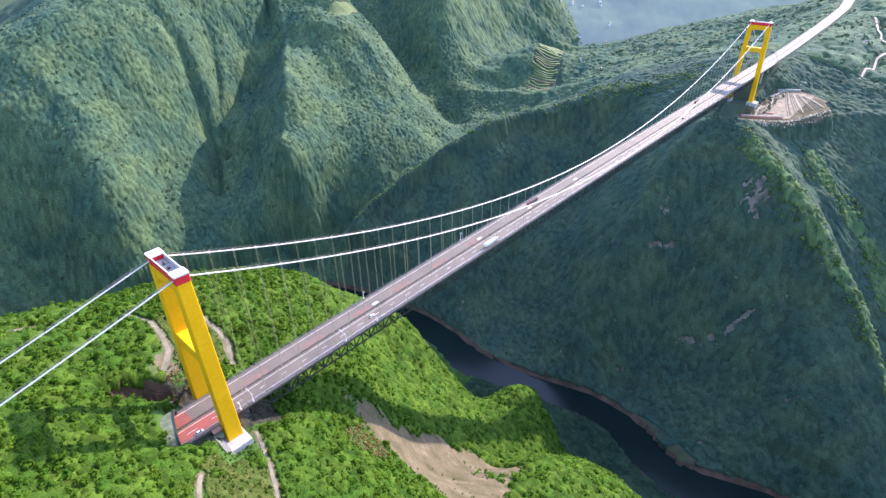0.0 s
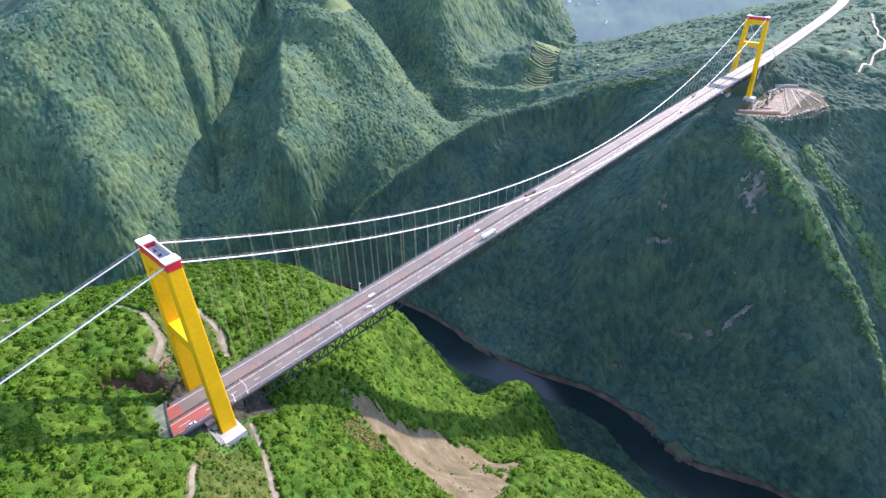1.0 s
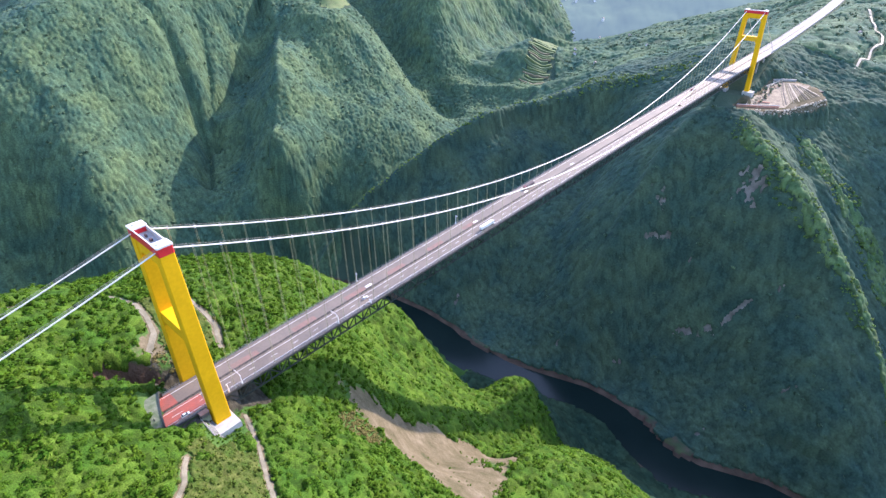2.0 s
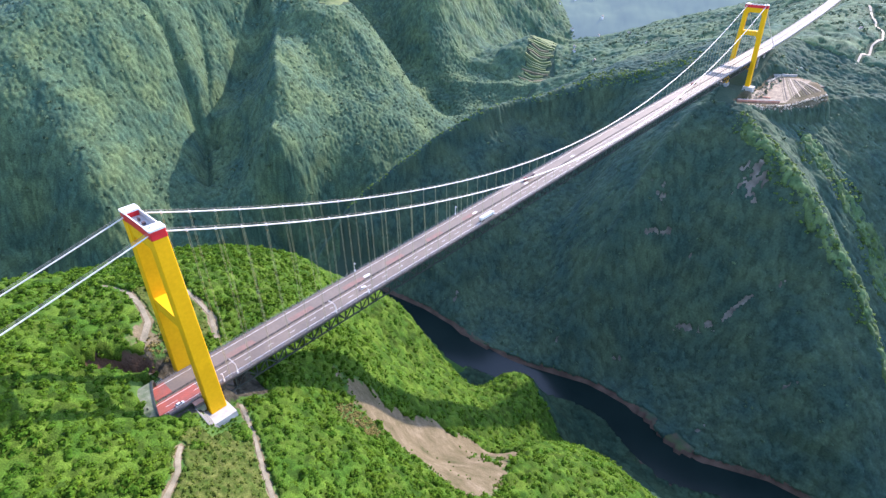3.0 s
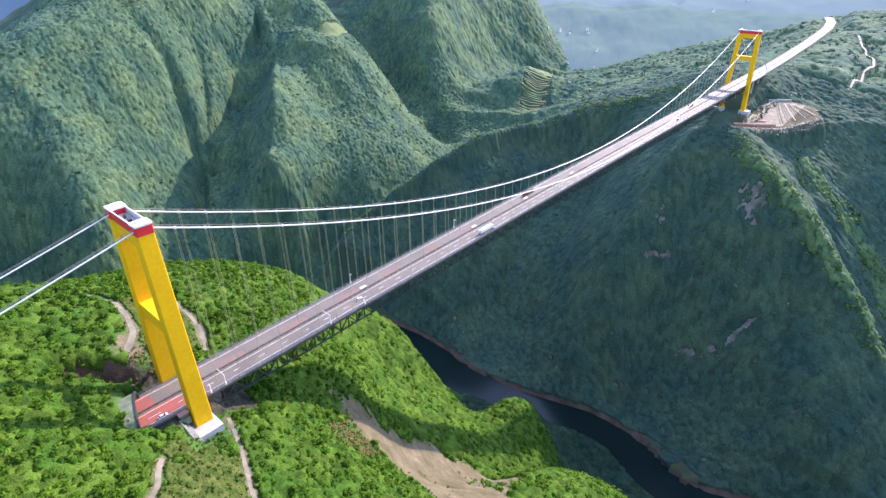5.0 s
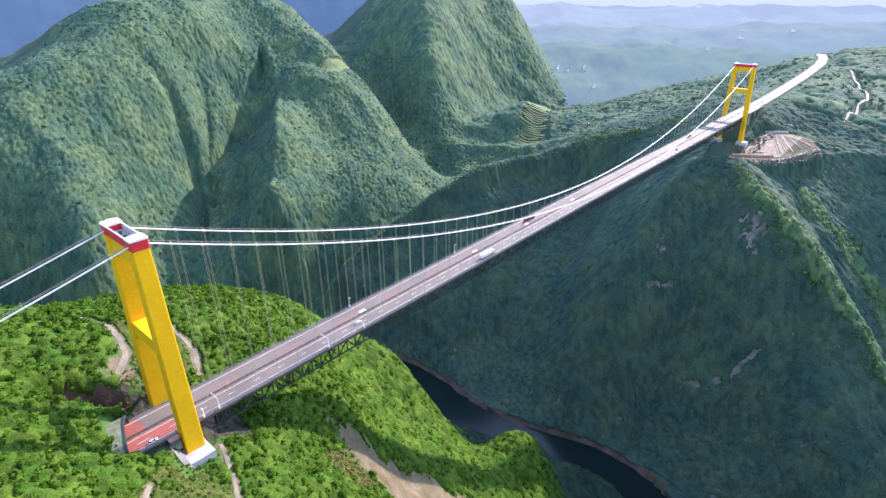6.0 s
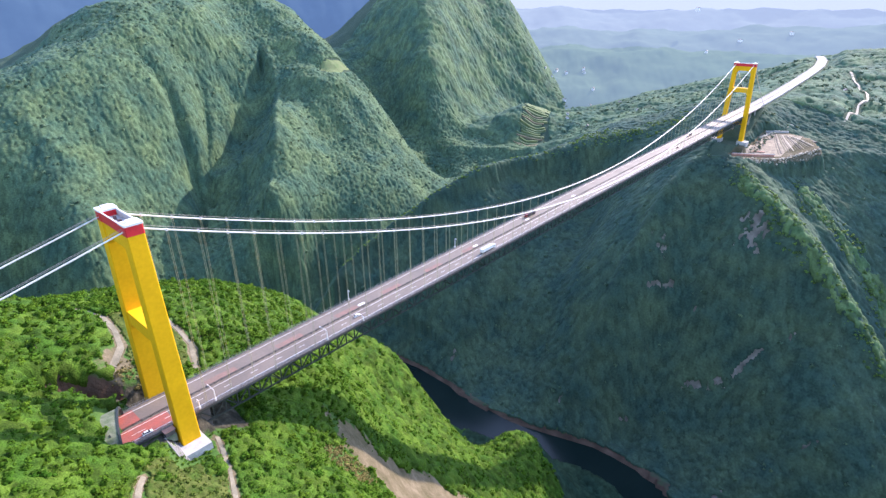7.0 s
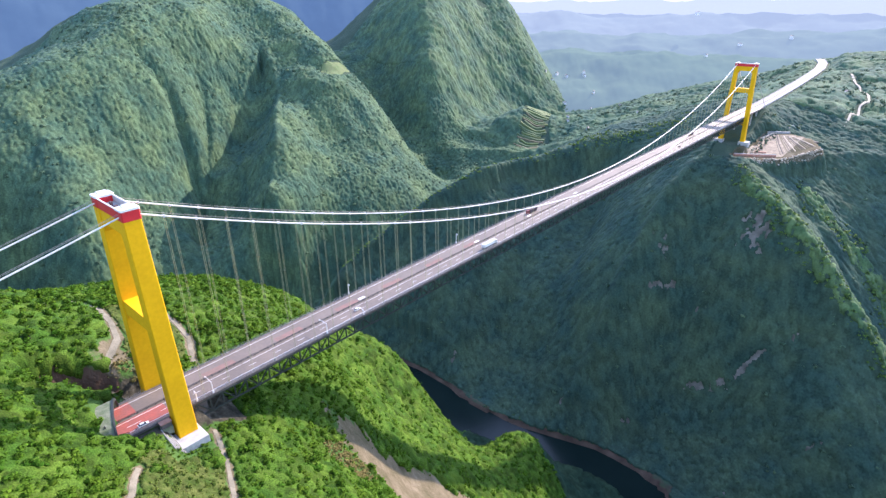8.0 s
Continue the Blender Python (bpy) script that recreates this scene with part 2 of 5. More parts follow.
# ---- the ground: ridges and valleys (x, y, height) ----
RIVER_LEVEL = -470.0
RIVER = [(-900, 560), (-500, 660), (-200, 720), (60, 735), (280, 725), (400, 680), (466, 590), (508, 480), (522, 370), (520, 295), (500, 232), (514, 155), (534, 85), (554, 20), (554, -42), (522, -104), (508, -145), (532, -195), (556, -260), (560, -350), (540, -470), (480, -640), (450, -900), (500, -1400)]
NEAR_HILL = [(-420, 60, 150), (-260, 75, 110), (-150, 80, 73), (-70, 95, 47), (0, 112, 13), (60, 128, -7), (115, 145, -36), (165, 160, -76), (220, 170, -134), (280, 147, -194), (300, 146, -238), (312, 120, -272), (325, 95, -308), (342, 84, -336), (386, 50, -318), (414, 34, -345), (440, 15, -400)]
NEAR_SLOPE = [(-30, 12, 8), (-60, 0, 33), (-58, -34, 25), (-85, -20, 42), (-20, -58, -4), (0, -30, -13), (12, 0, -10), (5, 53, 8), (30, 43, -16), (60, 69, -17), (121, 105, -53), (42, -65, -46), (62, -28, -58), (66, 0, -49), (72, -37, -76), (114, 25, -72), (128, 18, -108), (122, -11, -126), (216, 92, -186), (227, 53, -212), (302, 24, -297), (392, 15, -345), (362, 74, -340), (402, 66, -348), (388, 128, -430), (412, 172, -455), (408, 106, -420), (160, -75, -172), (235, -110, -214), (290, -150, -262)]
NEAR_BACK = [(-130, -150, 35), (-60, -150, 4), (20, -150, -70), (110, -175, -150), (200, -210, -225), (300, -260, -330), (-200, -330, 30), (0, -400, -90), (150, -480, -220), (-420, -300, 140), (-300, -700, 60), (0, -800, -130), (120, 330, -250), (-60, 300, -120), (250, 300, -330), (-260, 330, -80), (-500, 350, -20), (-100, 500, -330), (380, 250, -400)]
FAR_WALL = [(905, 10, -30), (900, -20, -41), (862, 0, -48), (775, 42, -114), (690, 62, -235), (610, 70, -400), (766, -88, -124), (728, -80, -205), (675, -72, -341), (620, -60, -430), (700, 190, -300), (745, 255, -275), (640, 220, -400), (805, 160, -195), (870, 230, -190), (930, 180, -110), (660, 320, -300)]
FAR_SPUR = [(862, -35, -54), (818, -46, -60), (803, -72, -80), (786, -127, -119), (770, -162, -146), (755, -200, -186), (745, -243, -226), (733, -275, -264), (690, -340, -345), (640, -405, -430)]
FAR_SPUR_SIDES = [(645, -235, -350), (718, -186, -242), (940, -172, -98), (852, -105, -90), (848, -150, -128), (828, -190, -168), (812, -235, -218), (792, -290, -282), (740, -370, -375), (895, -195, -146), (960, -330, -150), (850, -450, -230), (1000, -600, -120), (800, -700, -250)]
FAR_CREST = [(975, 128, -59), (967, 177, -78), (957, 226, -96), (939, 276, -112), (909, 320, -129), (850, 390, -140), (770, 410, -142), (700, 450, -182), (640, 520, -242), (585, 565, -299), (545, 592, -335), (490, 625, -440)]
WORKS = [(850, -24), (866, -12), (905, -24), (984, -31), (1004, -62), (986, -98), (951, -121), (886, -78)]      # the work terrace below the far tower
SIDE_VALLEY = [(1500, 560, -160), (1300, 640, -210), (1120, 640, -270), (990, 630, -300), (870, 590, -300), (780, 575, -310), (700, 610, -335), (630, 640, -365), (560, 675, -410), (470, 720, -455)]
HILL_EAST = [(990, 712, -258), (958, 800, -190), (950, 940, -55), (965, 1110, 58), (930, 1260, 150), (880, 1420, 240)]
HILL_EAST_FACE = [(650, 915, -66), (715, 865, -130), (545, 790, -175), (585, 860, -105), (505, 735, -238), (440, 745, -335), (830, 650, -262), (700, 690, -262), (840, 800, -160), (800, 990, -8), (790, 1090, 32), (590, 735, -240), (640, 780, -195), (740, 780, -190)]
HILL_WEST = [(380, 1420, 110), (490, 1250, 165), (490, 1080, 26), (480, 1010, -86), (452, 955, -208), (563, 1011, -132), (640, 1085, -50), (700, 1120, 22), (340, 1020, -32), (240, 950, -114), (240, 1110, 52), (180, 860, -195), (130, 1000, -62), (330, 850, -300), (445, 800, -290), (500, 860, -240), (550, 925, -175), (250, 1270, 40), (100, 1150, 0), (40, 1000, -110), (-60, 1150, -60), (-120, 1000, -200), (60, 850, -320), (-300, 1100, -150), (-100, 1400, -60), (620, 1150, 105), (740, 1180, 92), (700, 1300, 175)]
# the mountain behind: its nose ridge, and the ravine between it and the lit hill
BACK_RIDGE = [(1085, 705, -262), (1135, 815, -236), (1178, 917, -139), (1248, 989, -18), (1368, 1080, 107), (1450, 1137, 175), (1560, 1240, 250)]
RAVINE = [(1035, 745, -292), (1062, 850, -262), (1085, 960, -215), (1112, 1060, -160), (1170, 1180, -80), (1240, 1320, 10)]
EAST_PLATEAU = [(1040, 120, -32), (1020, 285, -90), (955, 350, -124), (1070, 210, -62), (960, -40, -50), (1010, -65, -38), (1010, -16, -16), (1060, 0, -7), (1060, -165, -42), (1150, 10, -2), (1300, 10, 4), (1480, 290, -110), (1500, 20, 8), (1750, 45, 16), (1250, -200, -20), (1500, -300, -10), (1400, 180, -80), (1200, 330, -115), (2100, 90, -30), (1750, 200, -60), (1900, 500, -130), (2200, -400, -30), (1350, 450, -165)]
MOUNTAINS = [(1350, 755, -150), (1395, 720, -140), (1290, 850, -190), (1410, 906, -170), (1541, 1010, -43), (1641, 1093, 82), (1730, 1170, 150), (1674, 871, -203), (1764, 957, -58), (1834, 1049, 55), (1886, 1154, 174), (1960, 960, -120), (2120, 1010, -190), (2200, 1260, -100), (2350, 1500, -60), (1150, 1400, 20), (1700, 1500, 260), (1300, 1700, -50), (600, 1700, -100), (0, 1700, -40), (-500, 1600, -60), (2600, 800, -220), (2600, 480, -180), (2900, 200, -200), (3200, 1400, -200), (3000, -600, -60), (2000, 2200, 0), (500, 2600, -50), (-1000, 900, 60), (-1200, 2200, 0), (-1000, -400, 200), (-600, -1400, 180), (800, -1400, -60), (1600, -1000, 100), (2600, -1700, 50), (4600, 600, 0), (4600, 3200, 0), (2000, 4300, 0), (-1500, 4000, 0), (4600, -2200, 0)]
# gullies cut into the slopes, and ribs (minus): plan line from the head down, depth, half width
GULLIES = [([(440, 1130), (470, 1060), (462, 1000), (440, 940), (400, 880)], 36.0, 15.0),
           ([(575, 1110), (540, 1050), (500, 990), (470, 940)], 30.0, 12.0),
           ([(330, 930), (290, 880), (230, 830)], 25.0, 20.0),
           ([(835, 10), (770, -15), (700, -10), (610, 5)], 26.0, 30.0),
           ([(830, 300), (760, 330), (660, 330)], 18.0, 25.0),
           ([(95, -30), (150, -36), (230, -28), (310, -22), (370, -30), (440, -60)], 30.0, 30.0),
           ([(860, 18), (775, 44), (690, 64), (600, 80)], -16.0, 11.0),
           ([(720, 350), (640, 332), (598, 312)], -18.0, 10.0),
           ([(862, -35), (818, -46), (803, -72), (787, -127), (771, -162), (756, -200), (746, -243), (734, -275), (692, -340)], -6.0, 10.0),
           ([(842, -100), (832, -150), (806, -200), (790, -240), (768, -290)], 16.0, 16.0),
           ([(990, 120), (972, 232), (952, 284), (920, 328), (862, 396), (780, 416), (708, 456), (648, 525), (592, 570)], -11.0, 14.0),
           ([(95, 1015), (66, 935), (44, 875), (24, 805)], 120.0, 95.0),
           ([(840, -70), (760, -40), (690, -25), (620, -20)], 20.0, 26.0),
           ([(790, -105), (720, -118), (650, -120)], 14.0, 20.0),
           ([(772, -160), (700, -180), (640, -190)], 16.0, 20.0),
           ([(900, 210), (800, 190), (720, 180), (650, 170)], 22.0, 28.0),
           ([(800, 300), (730, 270), (650, 260)], 16.0, 24.0)]
# the rib of the lit hill: y, x of its edge, x of the ravine's far side, level of the edge
RIB = [(735, 470, 300, -290), (751, 491, 300, -257), (784, 529, 320, -186), (862, 605, 370, -89), (930, 654, 422, -66), (978, 689, 494, -56), (1023, 721, 570, -45), (1058, 742, 628, -5), (1097, 757, 690, 29), (1114, 761, 730, 40), (1145, 766, 762, 62)]
# tracks and bare ground: plan line, half width
TRACKS = [([(31, 42), (38, 60), (37, 75), (35, 88), (28, 106)], 1.5), ([(-9, 39), (0, 52), (3, 67), (3, 82), (-8, 98)], 1.5),
          ([(11, -20), (6, -40), (-3, -63), (-12, -90)], 1.05), ([(-27, -38), (-31, -45), (-35, -54), (-48, -70)], 0.95), ([(-60, 94), (-52, 97)], 2.2)]


# the road past the far tower: x, y, level
APPROACH = [(1010, 0, 1.0), (1120, 0, 2.0), (1250, 1, 4.5), (1380, 2, 7.5), (1500, 5, 10.0), (1620, 10, 12.5), (1740, 24, 15.0), (1840, 48, 16.5)]


def polyline_distance(px, py, line, along=False):
    """Distance from each point to a plan line; with along, also how far down the line its foot lies, 0 to 1."""
    best, part_way, n = np.full(px.shape, 1e9), np.zeros(px.shape), len(line) - 1
    for k, ((x0, y0), (x1, y1)) in enumerate(zip(line[:-1], line[1:])):
        dx, dy = x1 - x0, y1 - y0
        u = np.clip(((px - x0) * dx + (py - y0) * dy) / (dx * dx + dy * dy), 0, 1)
        d = np.hypot(px - x0 - u * dx, py - y0 - u * dy)
        part_way = np.where(d < best, (k + u) / n, part_way)
        best = np.minimum(best, d)
    return (best, part_way) if along else best


def polygon_distance(x, y, poly):
    """Distance to a closed plan line, minus inside it."""
    inside = np.zeros(x.shape, bool)
    for (x0, y0), (x1, y1) in zip(poly, poly[1:] + poly[:1]):
        inside ^= ((y0 > y) != (y1 > y)) & (x < x0 + (x1 - x0) * (y - y0) / (y1 - y0 + 1e-9))
    d = polyline_distance(x, y, poly + poly[:1])
    return np.where(inside, -d, d)


_lattice = np.random.RandomState(11).rand(256, 256)


def value_noise(x, y, size):
    """Smooth noise from 0 to 1 with lumps of about that size."""
    u, v = x / size + 100.0, y / size + 100.0
    i, j = np.floor(u).astype(int), np.floor(v).astype(int)
    f, g = u - i, v - j
    f, g = f * f * (3 - 2 * f), g * g * (3 - 2 * g)
    at = lambda a, b: _lattice[a % 256, b % 256]
    return (at(i, j) * (1 - f) + at(i + 1, j) * f) * (1 - g) + (at(i, j + 1) * (1 - f) + at(i + 1, j + 1) * f) * g


def fbm(x, y, size, octaves=4):
    total, weight = 0.0, 0.0
    for k in range(octaves):
        total = total + value_noise(x + 37 * k, y - 91 * k, size / 2 ** k) * 0.5 ** k
        weight += 0.5 ** k
    return total / weight


def _densify(line, step):
    out = []
    for a, b in zip(line[:-1], line[1:]):
        n = max(1, int(math.hypot(b[0] - a[0], b[1] - a[1]) / step))
        out += [tuple(a[k] + (b[k] - a[k]) * i / n for k in range(len(a))) for i in range(n)]
    return out + [line[-1]]


_marks = []
for _line in (NEAR_HILL, FAR_SPUR, FAR_CREST, SIDE_VALLEY, HILL_EAST, BACK_RIDGE, RAVINE):
    _marks += _densify(_line, 60)
for _spots in (NEAR_SLOPE, NEAR_BACK, FAR_WALL, FAR_SPUR_SIDES, HILL_EAST_FACE, HILL_WEST, EAST_PLATEAU, MOUNTAINS):
    _marks += _spots
_marks += [(x, y, RIVER_LEVEL - 6) for x, y in _densify(RIVER, 90)]
_marks = np.array(_marks, float)
_SPAN = 1000.0


def _kernel(r):
    return np.where(r > 0, r * r * np.log(np.maximum(r, 1e-9)), 0.0)


def _solve_surface():
    p = _marks[:, :2] / _SPAN
    n = len(p)
    r = np.hypot(p[:, None, 0] - p[None, :, 0], p[:, None, 1] - p[None, :, 1])
    a = np.zeros((n + 3, n + 3))
    a[:n, :n] = _kernel(r) + np.eye(n) * 2e-5
    a[:n, n], a[:n, n + 1:] = 1, p
    a[n:, :n] = a[:n, n:].T
    return p, np.linalg.solve(a, np.concatenate([_marks[:, 2], np.zeros(3)]))


_places, _weights = _solve_surface()


def smooth_height(x, y):
    shape = x.shape
    x, y = x.ravel() / _SPAN, y.ravel() / _SPAN
    out = np.empty(len(x))
    for s in range(0, len(x), 20000):
        q, w = x[s:s + 20000], y[s:s + 20000]
        r = np.hypot(q[:, None] - _places[None, :, 0], w[:, None] - _places[None, :, 1])
        out[s:s + 20000] = _kernel(r) @ _weights[:-3] + _weights[-3] + q * _weights[-2] + w * _weights[-1]
    return out.reshape(shape)


def flat_pad(x, y, h, x0, x1, y0, y1, level, soft):
    """Levels a rectangle of the ground, with banks of that width."""
    d = np.maximum(np.maximum(x0 - x, x - x1), np.maximum(y0 - y, y - y1))
    w = np.clip(1 - d / soft, 0, 1)
    w = w * w * (3 - 2 * w)
    return h * (1 - w) + level * w


def gorge_side(x, y):
    """1 on the gorge's side of the far wall's crest, 0 on the plateau's."""
    line = sorted(q[:2] for q in FAR_CREST)
    return (y < np.interp(x, [q[0] for q in line], [q[1] for q in line])) * np.clip((985 - x) / 12, 0, 1)


def ground_height(x, y):
    x, y = np.asarray(x, float), np.asarray(y, float)
    h = smooth_height(x, y)
    river = polyline_distance(x, y, RIVER)
    calm = np.clip((river - 30) / 120, 0, 1) * np.clip(np.hypot(x, y) / 90 - 0.5, 0.15, 1)
    far = np.clip((np.hypot(x - 300, y - 200) - 350) / 500, 0, 1)
    h = h + calm * ((fbm(x, y, 90) - 0.5) * (10 + 8 * far) + (fbm(x + 500, y, 28, 3) - 0.5) * (6 + 1 * far))
    ribs = 1 - np.abs(2 * fbm(x * 0.9 + y * 0.4, y * 0.6 - x * 0.3, 130, 3) - 1)
    h = h + calm * far * (ribs - 0.7) * 26
    for line, depth, width in GULLIES:
        d, way = polyline_distance(x, y, line, True)
        h = h - depth * np.clip(way * 2.2 + 0.1, 0, 1) * np.exp(-(d / width) ** 2)
    # the cliff below the crest of the far wall, on the gorge's side
    d, way = polyline_distance(x, y, [q[:2] for q in FAR_CREST[1:-1]], True)
    drop = 46 * (1 - np.exp(-d / 13)) * np.exp(-(d / 120) ** 2) * np.clip(way * 9, 0, 1) * np.clip((1 - way) * 6, 0, 1)
    h = h - drop * gorge_side(x, y)
    # the rounded brow of the far spur
    along = np.array(FAR_SPUR[2:-1])[::-1]
    s = x - np.interp(y, along[:, 1], along[:, 0])
    brow = np.clip((-60 - y) / 25, 0, 1) * np.clip((y + 335) / 25, 0, 1)
    h = h + brow * (8.5 * np.exp(-((s + 11) / 9) ** 2) + 2.5 * np.exp(-((s - 6) / 8) ** 2))
    # the steep ravine west of the lit hill's rib
    edge, foot, level = (np.interp(y, [q[0] for q in RIB], [q[k] for q in RIB]) for k in (1, 2, 3))
    u = (edge - x) / np.maximum(edge - foot, 1)
    floor = level - 0.66 * (edge - x) - 30 * np.sin(np.pi * np.clip(u, 0, 1)) - 4
    ends = np.clip((y - 745) / 25, 0, 1) * np.clip((1145 - y) / 25, 0, 1)
    side = np.clip(u * 14, 0, 1) * np.clip((1.06 - u) * 8, 0, 1) * ends
    h = np.where(side > 0, np.minimum(h, h + (floor - h) * side), h)
    h = h + 6 * ends * np.exp(-((x - edge - 6) / 9) ** 2)
    bed = np.clip((river - 18) / 12, 0, 1)
    h = np.where(river < 60, np.minimum(h, RIVER_LEVEL - 5 + bed * 11 + np.maximum(river - 30, 0) * 1.6), h)
    h = np.where(river < 32, h, np.maximum(h, RIVER_LEVEL + 6))
    # cut for the road between portal and tower, and the tower's benches
    h = flat_pad(x, y, h, -20, 8, -14, 15, -2.6, 5)
    h = flat_pad(x, y, h, -28, -12, -13, -3, -2.7, 3)
    h = flat_pad(x, y, h, -20, -8, -19, -13, -3.2, 4)
    h = flat_pad(x, y, h, -5, 10, -29, -16, -14.4, 4)
    h = flat_pad(x, y, h, -9, 10, 13, 23, -9.0, 6)
    w = np.clip(1 - polygon_distance(x, y, WORKS) / 9, 0, 1)
    h = h * (1 - w) + (-54.0 + 18 * np.clip((x - 895) / 95, 0, 1)) * w
    h = flat_pad(x, y, h, 885, 915, -24, 24, -42.0, 10)
    w = np.clip((46 - polyline_distance(x, y, [q[:2] for q in APPROACH])) / 24, 0, 1)
    h = h * (1 - w) + np.minimum(h, np.interp(x, [q[0] for q in APPROACH], [q[2] for q in APPROACH]) - 2.2) * w
    # earth heaped over the tunnel tube behind its portal
    arch = 0.2 + 0.82 * np.sqrt(np.clip(13.2 ** 2 - y * y, 0, None))
    w = np.clip((-27.0 + 0.36 * y - x) / 3, 0, 1) * (x > -60) * (np.abs(y) < 13)
    h = np.maximum(h, arch * w + h * (1 - w))
    # two raw pits above the tunnel
    for cx, cy, rx, ry, deep in ((-32, 33, 10.5, 6.2, 17.0), (-19, 27, 7, 5.5, 13.0)):
        h = h - deep * np.exp(-((x - cx) / rx) ** 4 - ((y - cy) / ry) ** 4)
    for line, width in TRACKS:
        d = polyline_distance(x, y, line)
        h = h - 1.2 * np.exp(-(d / (width * 1.6)) ** 2)
    return h


SLIP = [(97, 2), (107, -5), (137, -1), (175, -2), (197, -10), (225, -18), (240, -40), (230, -71), (178, -87), (139, -103), (113, -96), (106, -72), (108, -58), (101, -45), (99, -27), (92, -14)]


def bare_mask(x, y):
    """How bare the ground is: the slipped slope, tracks, cuttings, the works below the far tower."""
    x, y = np.asarray(x, float), np.asarray(y, float)
    m = np.zeros(x.shape)
    d = polygon_distance(x, y, SLIP)
    m = np.maximum(m, np.clip(0.55 - d / 9 - 1.1 * (fbm(x, y, 14, 3) - 0.5), 0, 1) * np.clip(1.2 - 1.5 * (fbm(x + 31, y, 24, 3) - 0.35) * (x > 175), 0.2, 1))
    d = polyline_distance(x, y, [(88, 4), (114, -3), (145, -6), (180, -6)])
    m = np.maximum(m, np.clip(0.72 - d / 14 - 2.0 * (fbm(x, y, 7, 3) - 0.5), 0, 1))
    d = np.hypot((x + 9) / 15, (y - 33) / 13)
    m = np.maximum(m, 0.52 * np.clip(1.5 - d - 1.5 * (fbm(x + 5, y, 8, 3) - 0.45), 0, 1))
    for line, width in TRACKS:
        m = np.maximum(m, np.clip(1.5 - polyline_distance(x, y, line) / width * 0.6, 0, 1))
    m = np.maximum(m, np.clip(1.3 - np.hypot((x + 6) / 7, (y - 42) / 9), 0, 1))
    m = np.maximum(m, np.clip(1.5 - np.maximum(np.abs(x - 12) / 18, np.abs(y + 2) / 16), 0, 1) * 0.4)
    m = np.maximum(m, np.clip(1.4 - np.hypot((x - 2) / 8, (y + 21) / 4), 0, 1) * 0.7)
    d = polygon_distance(x, y, WORKS)
    m = np.maximum(m, np.clip(1 - d / 5, 0, 1))
    return m


def soil_shade_mask(x, y):
    """Dark soil by the portal and in the pits; under the deck, shade painted in."""
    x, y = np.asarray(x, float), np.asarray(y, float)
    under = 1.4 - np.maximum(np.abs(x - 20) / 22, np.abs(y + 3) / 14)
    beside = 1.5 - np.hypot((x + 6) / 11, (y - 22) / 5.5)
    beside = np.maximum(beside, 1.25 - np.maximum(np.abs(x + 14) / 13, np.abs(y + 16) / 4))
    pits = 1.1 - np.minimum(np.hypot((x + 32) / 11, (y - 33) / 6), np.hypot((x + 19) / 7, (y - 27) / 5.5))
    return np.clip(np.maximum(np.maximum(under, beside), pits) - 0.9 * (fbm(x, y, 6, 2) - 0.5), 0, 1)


def rock_mask(x, y, grow=1.0):
    """Pale rock scars on the far wall, broken into streaks."""
    x, y = np.asarray(x, float), np.asarray(y, float)
    m = np.zeros(x.shape)
    for cx, cy, rx, ry, strong in ((768, -86, 11, 17, 1.0), (757, -95, 7, 8, 0.9), (735, 22, 7, 11, 0.55), (706, -160, 6, 10, 0.5)):
        m = np.maximum(m, strong * np.clip(1.5 - np.hypot((x - cx) / rx, (y - cy) / ry) / grow, 0, 1))
    # ledges and bare gullies that run across the wall
    for line, wide in (([(668, -64), (675, -90), (682, -114), (693, -131), (702, -147)], 4.5), ([(716, -166), (727, -183)], 4.0), ([(703, 24), (725, -10)], 3.5),
                       ([(708, -44), (719, -50)], 4.0), ([(566, 311), (588, 312)], 4.5), ([(639, -223), (648, -237)], 3.5), ([(592, 97), (605, 91)], 3.5), ([(624, 4), (628, -2)], 4.0), ([(583, -152), (590, -158)], 5.0)):
        m = np.maximum(m, np.clip(1.5 - polyline_distance(x, y, line) / (0.46 * wide * grow), 0, 1))
    return m if grow > 1 else m * np.clip(1.2 - np.abs(fbm(x * 0.8 + 3, y * 0.9 + 0.4 * x, 8, 3) - 0.5) / 0.15, 0, 1)


def far_bank(x, y):
    """1 on the river's far bank, 0 on the near one."""
    line = sorted((q[1], q[0]) for q in RIVER[6:-2])
    return np.clip((x - np.interp(y, [q[0] for q in line], [q[1] for q in line])) / 12, 0, 1)


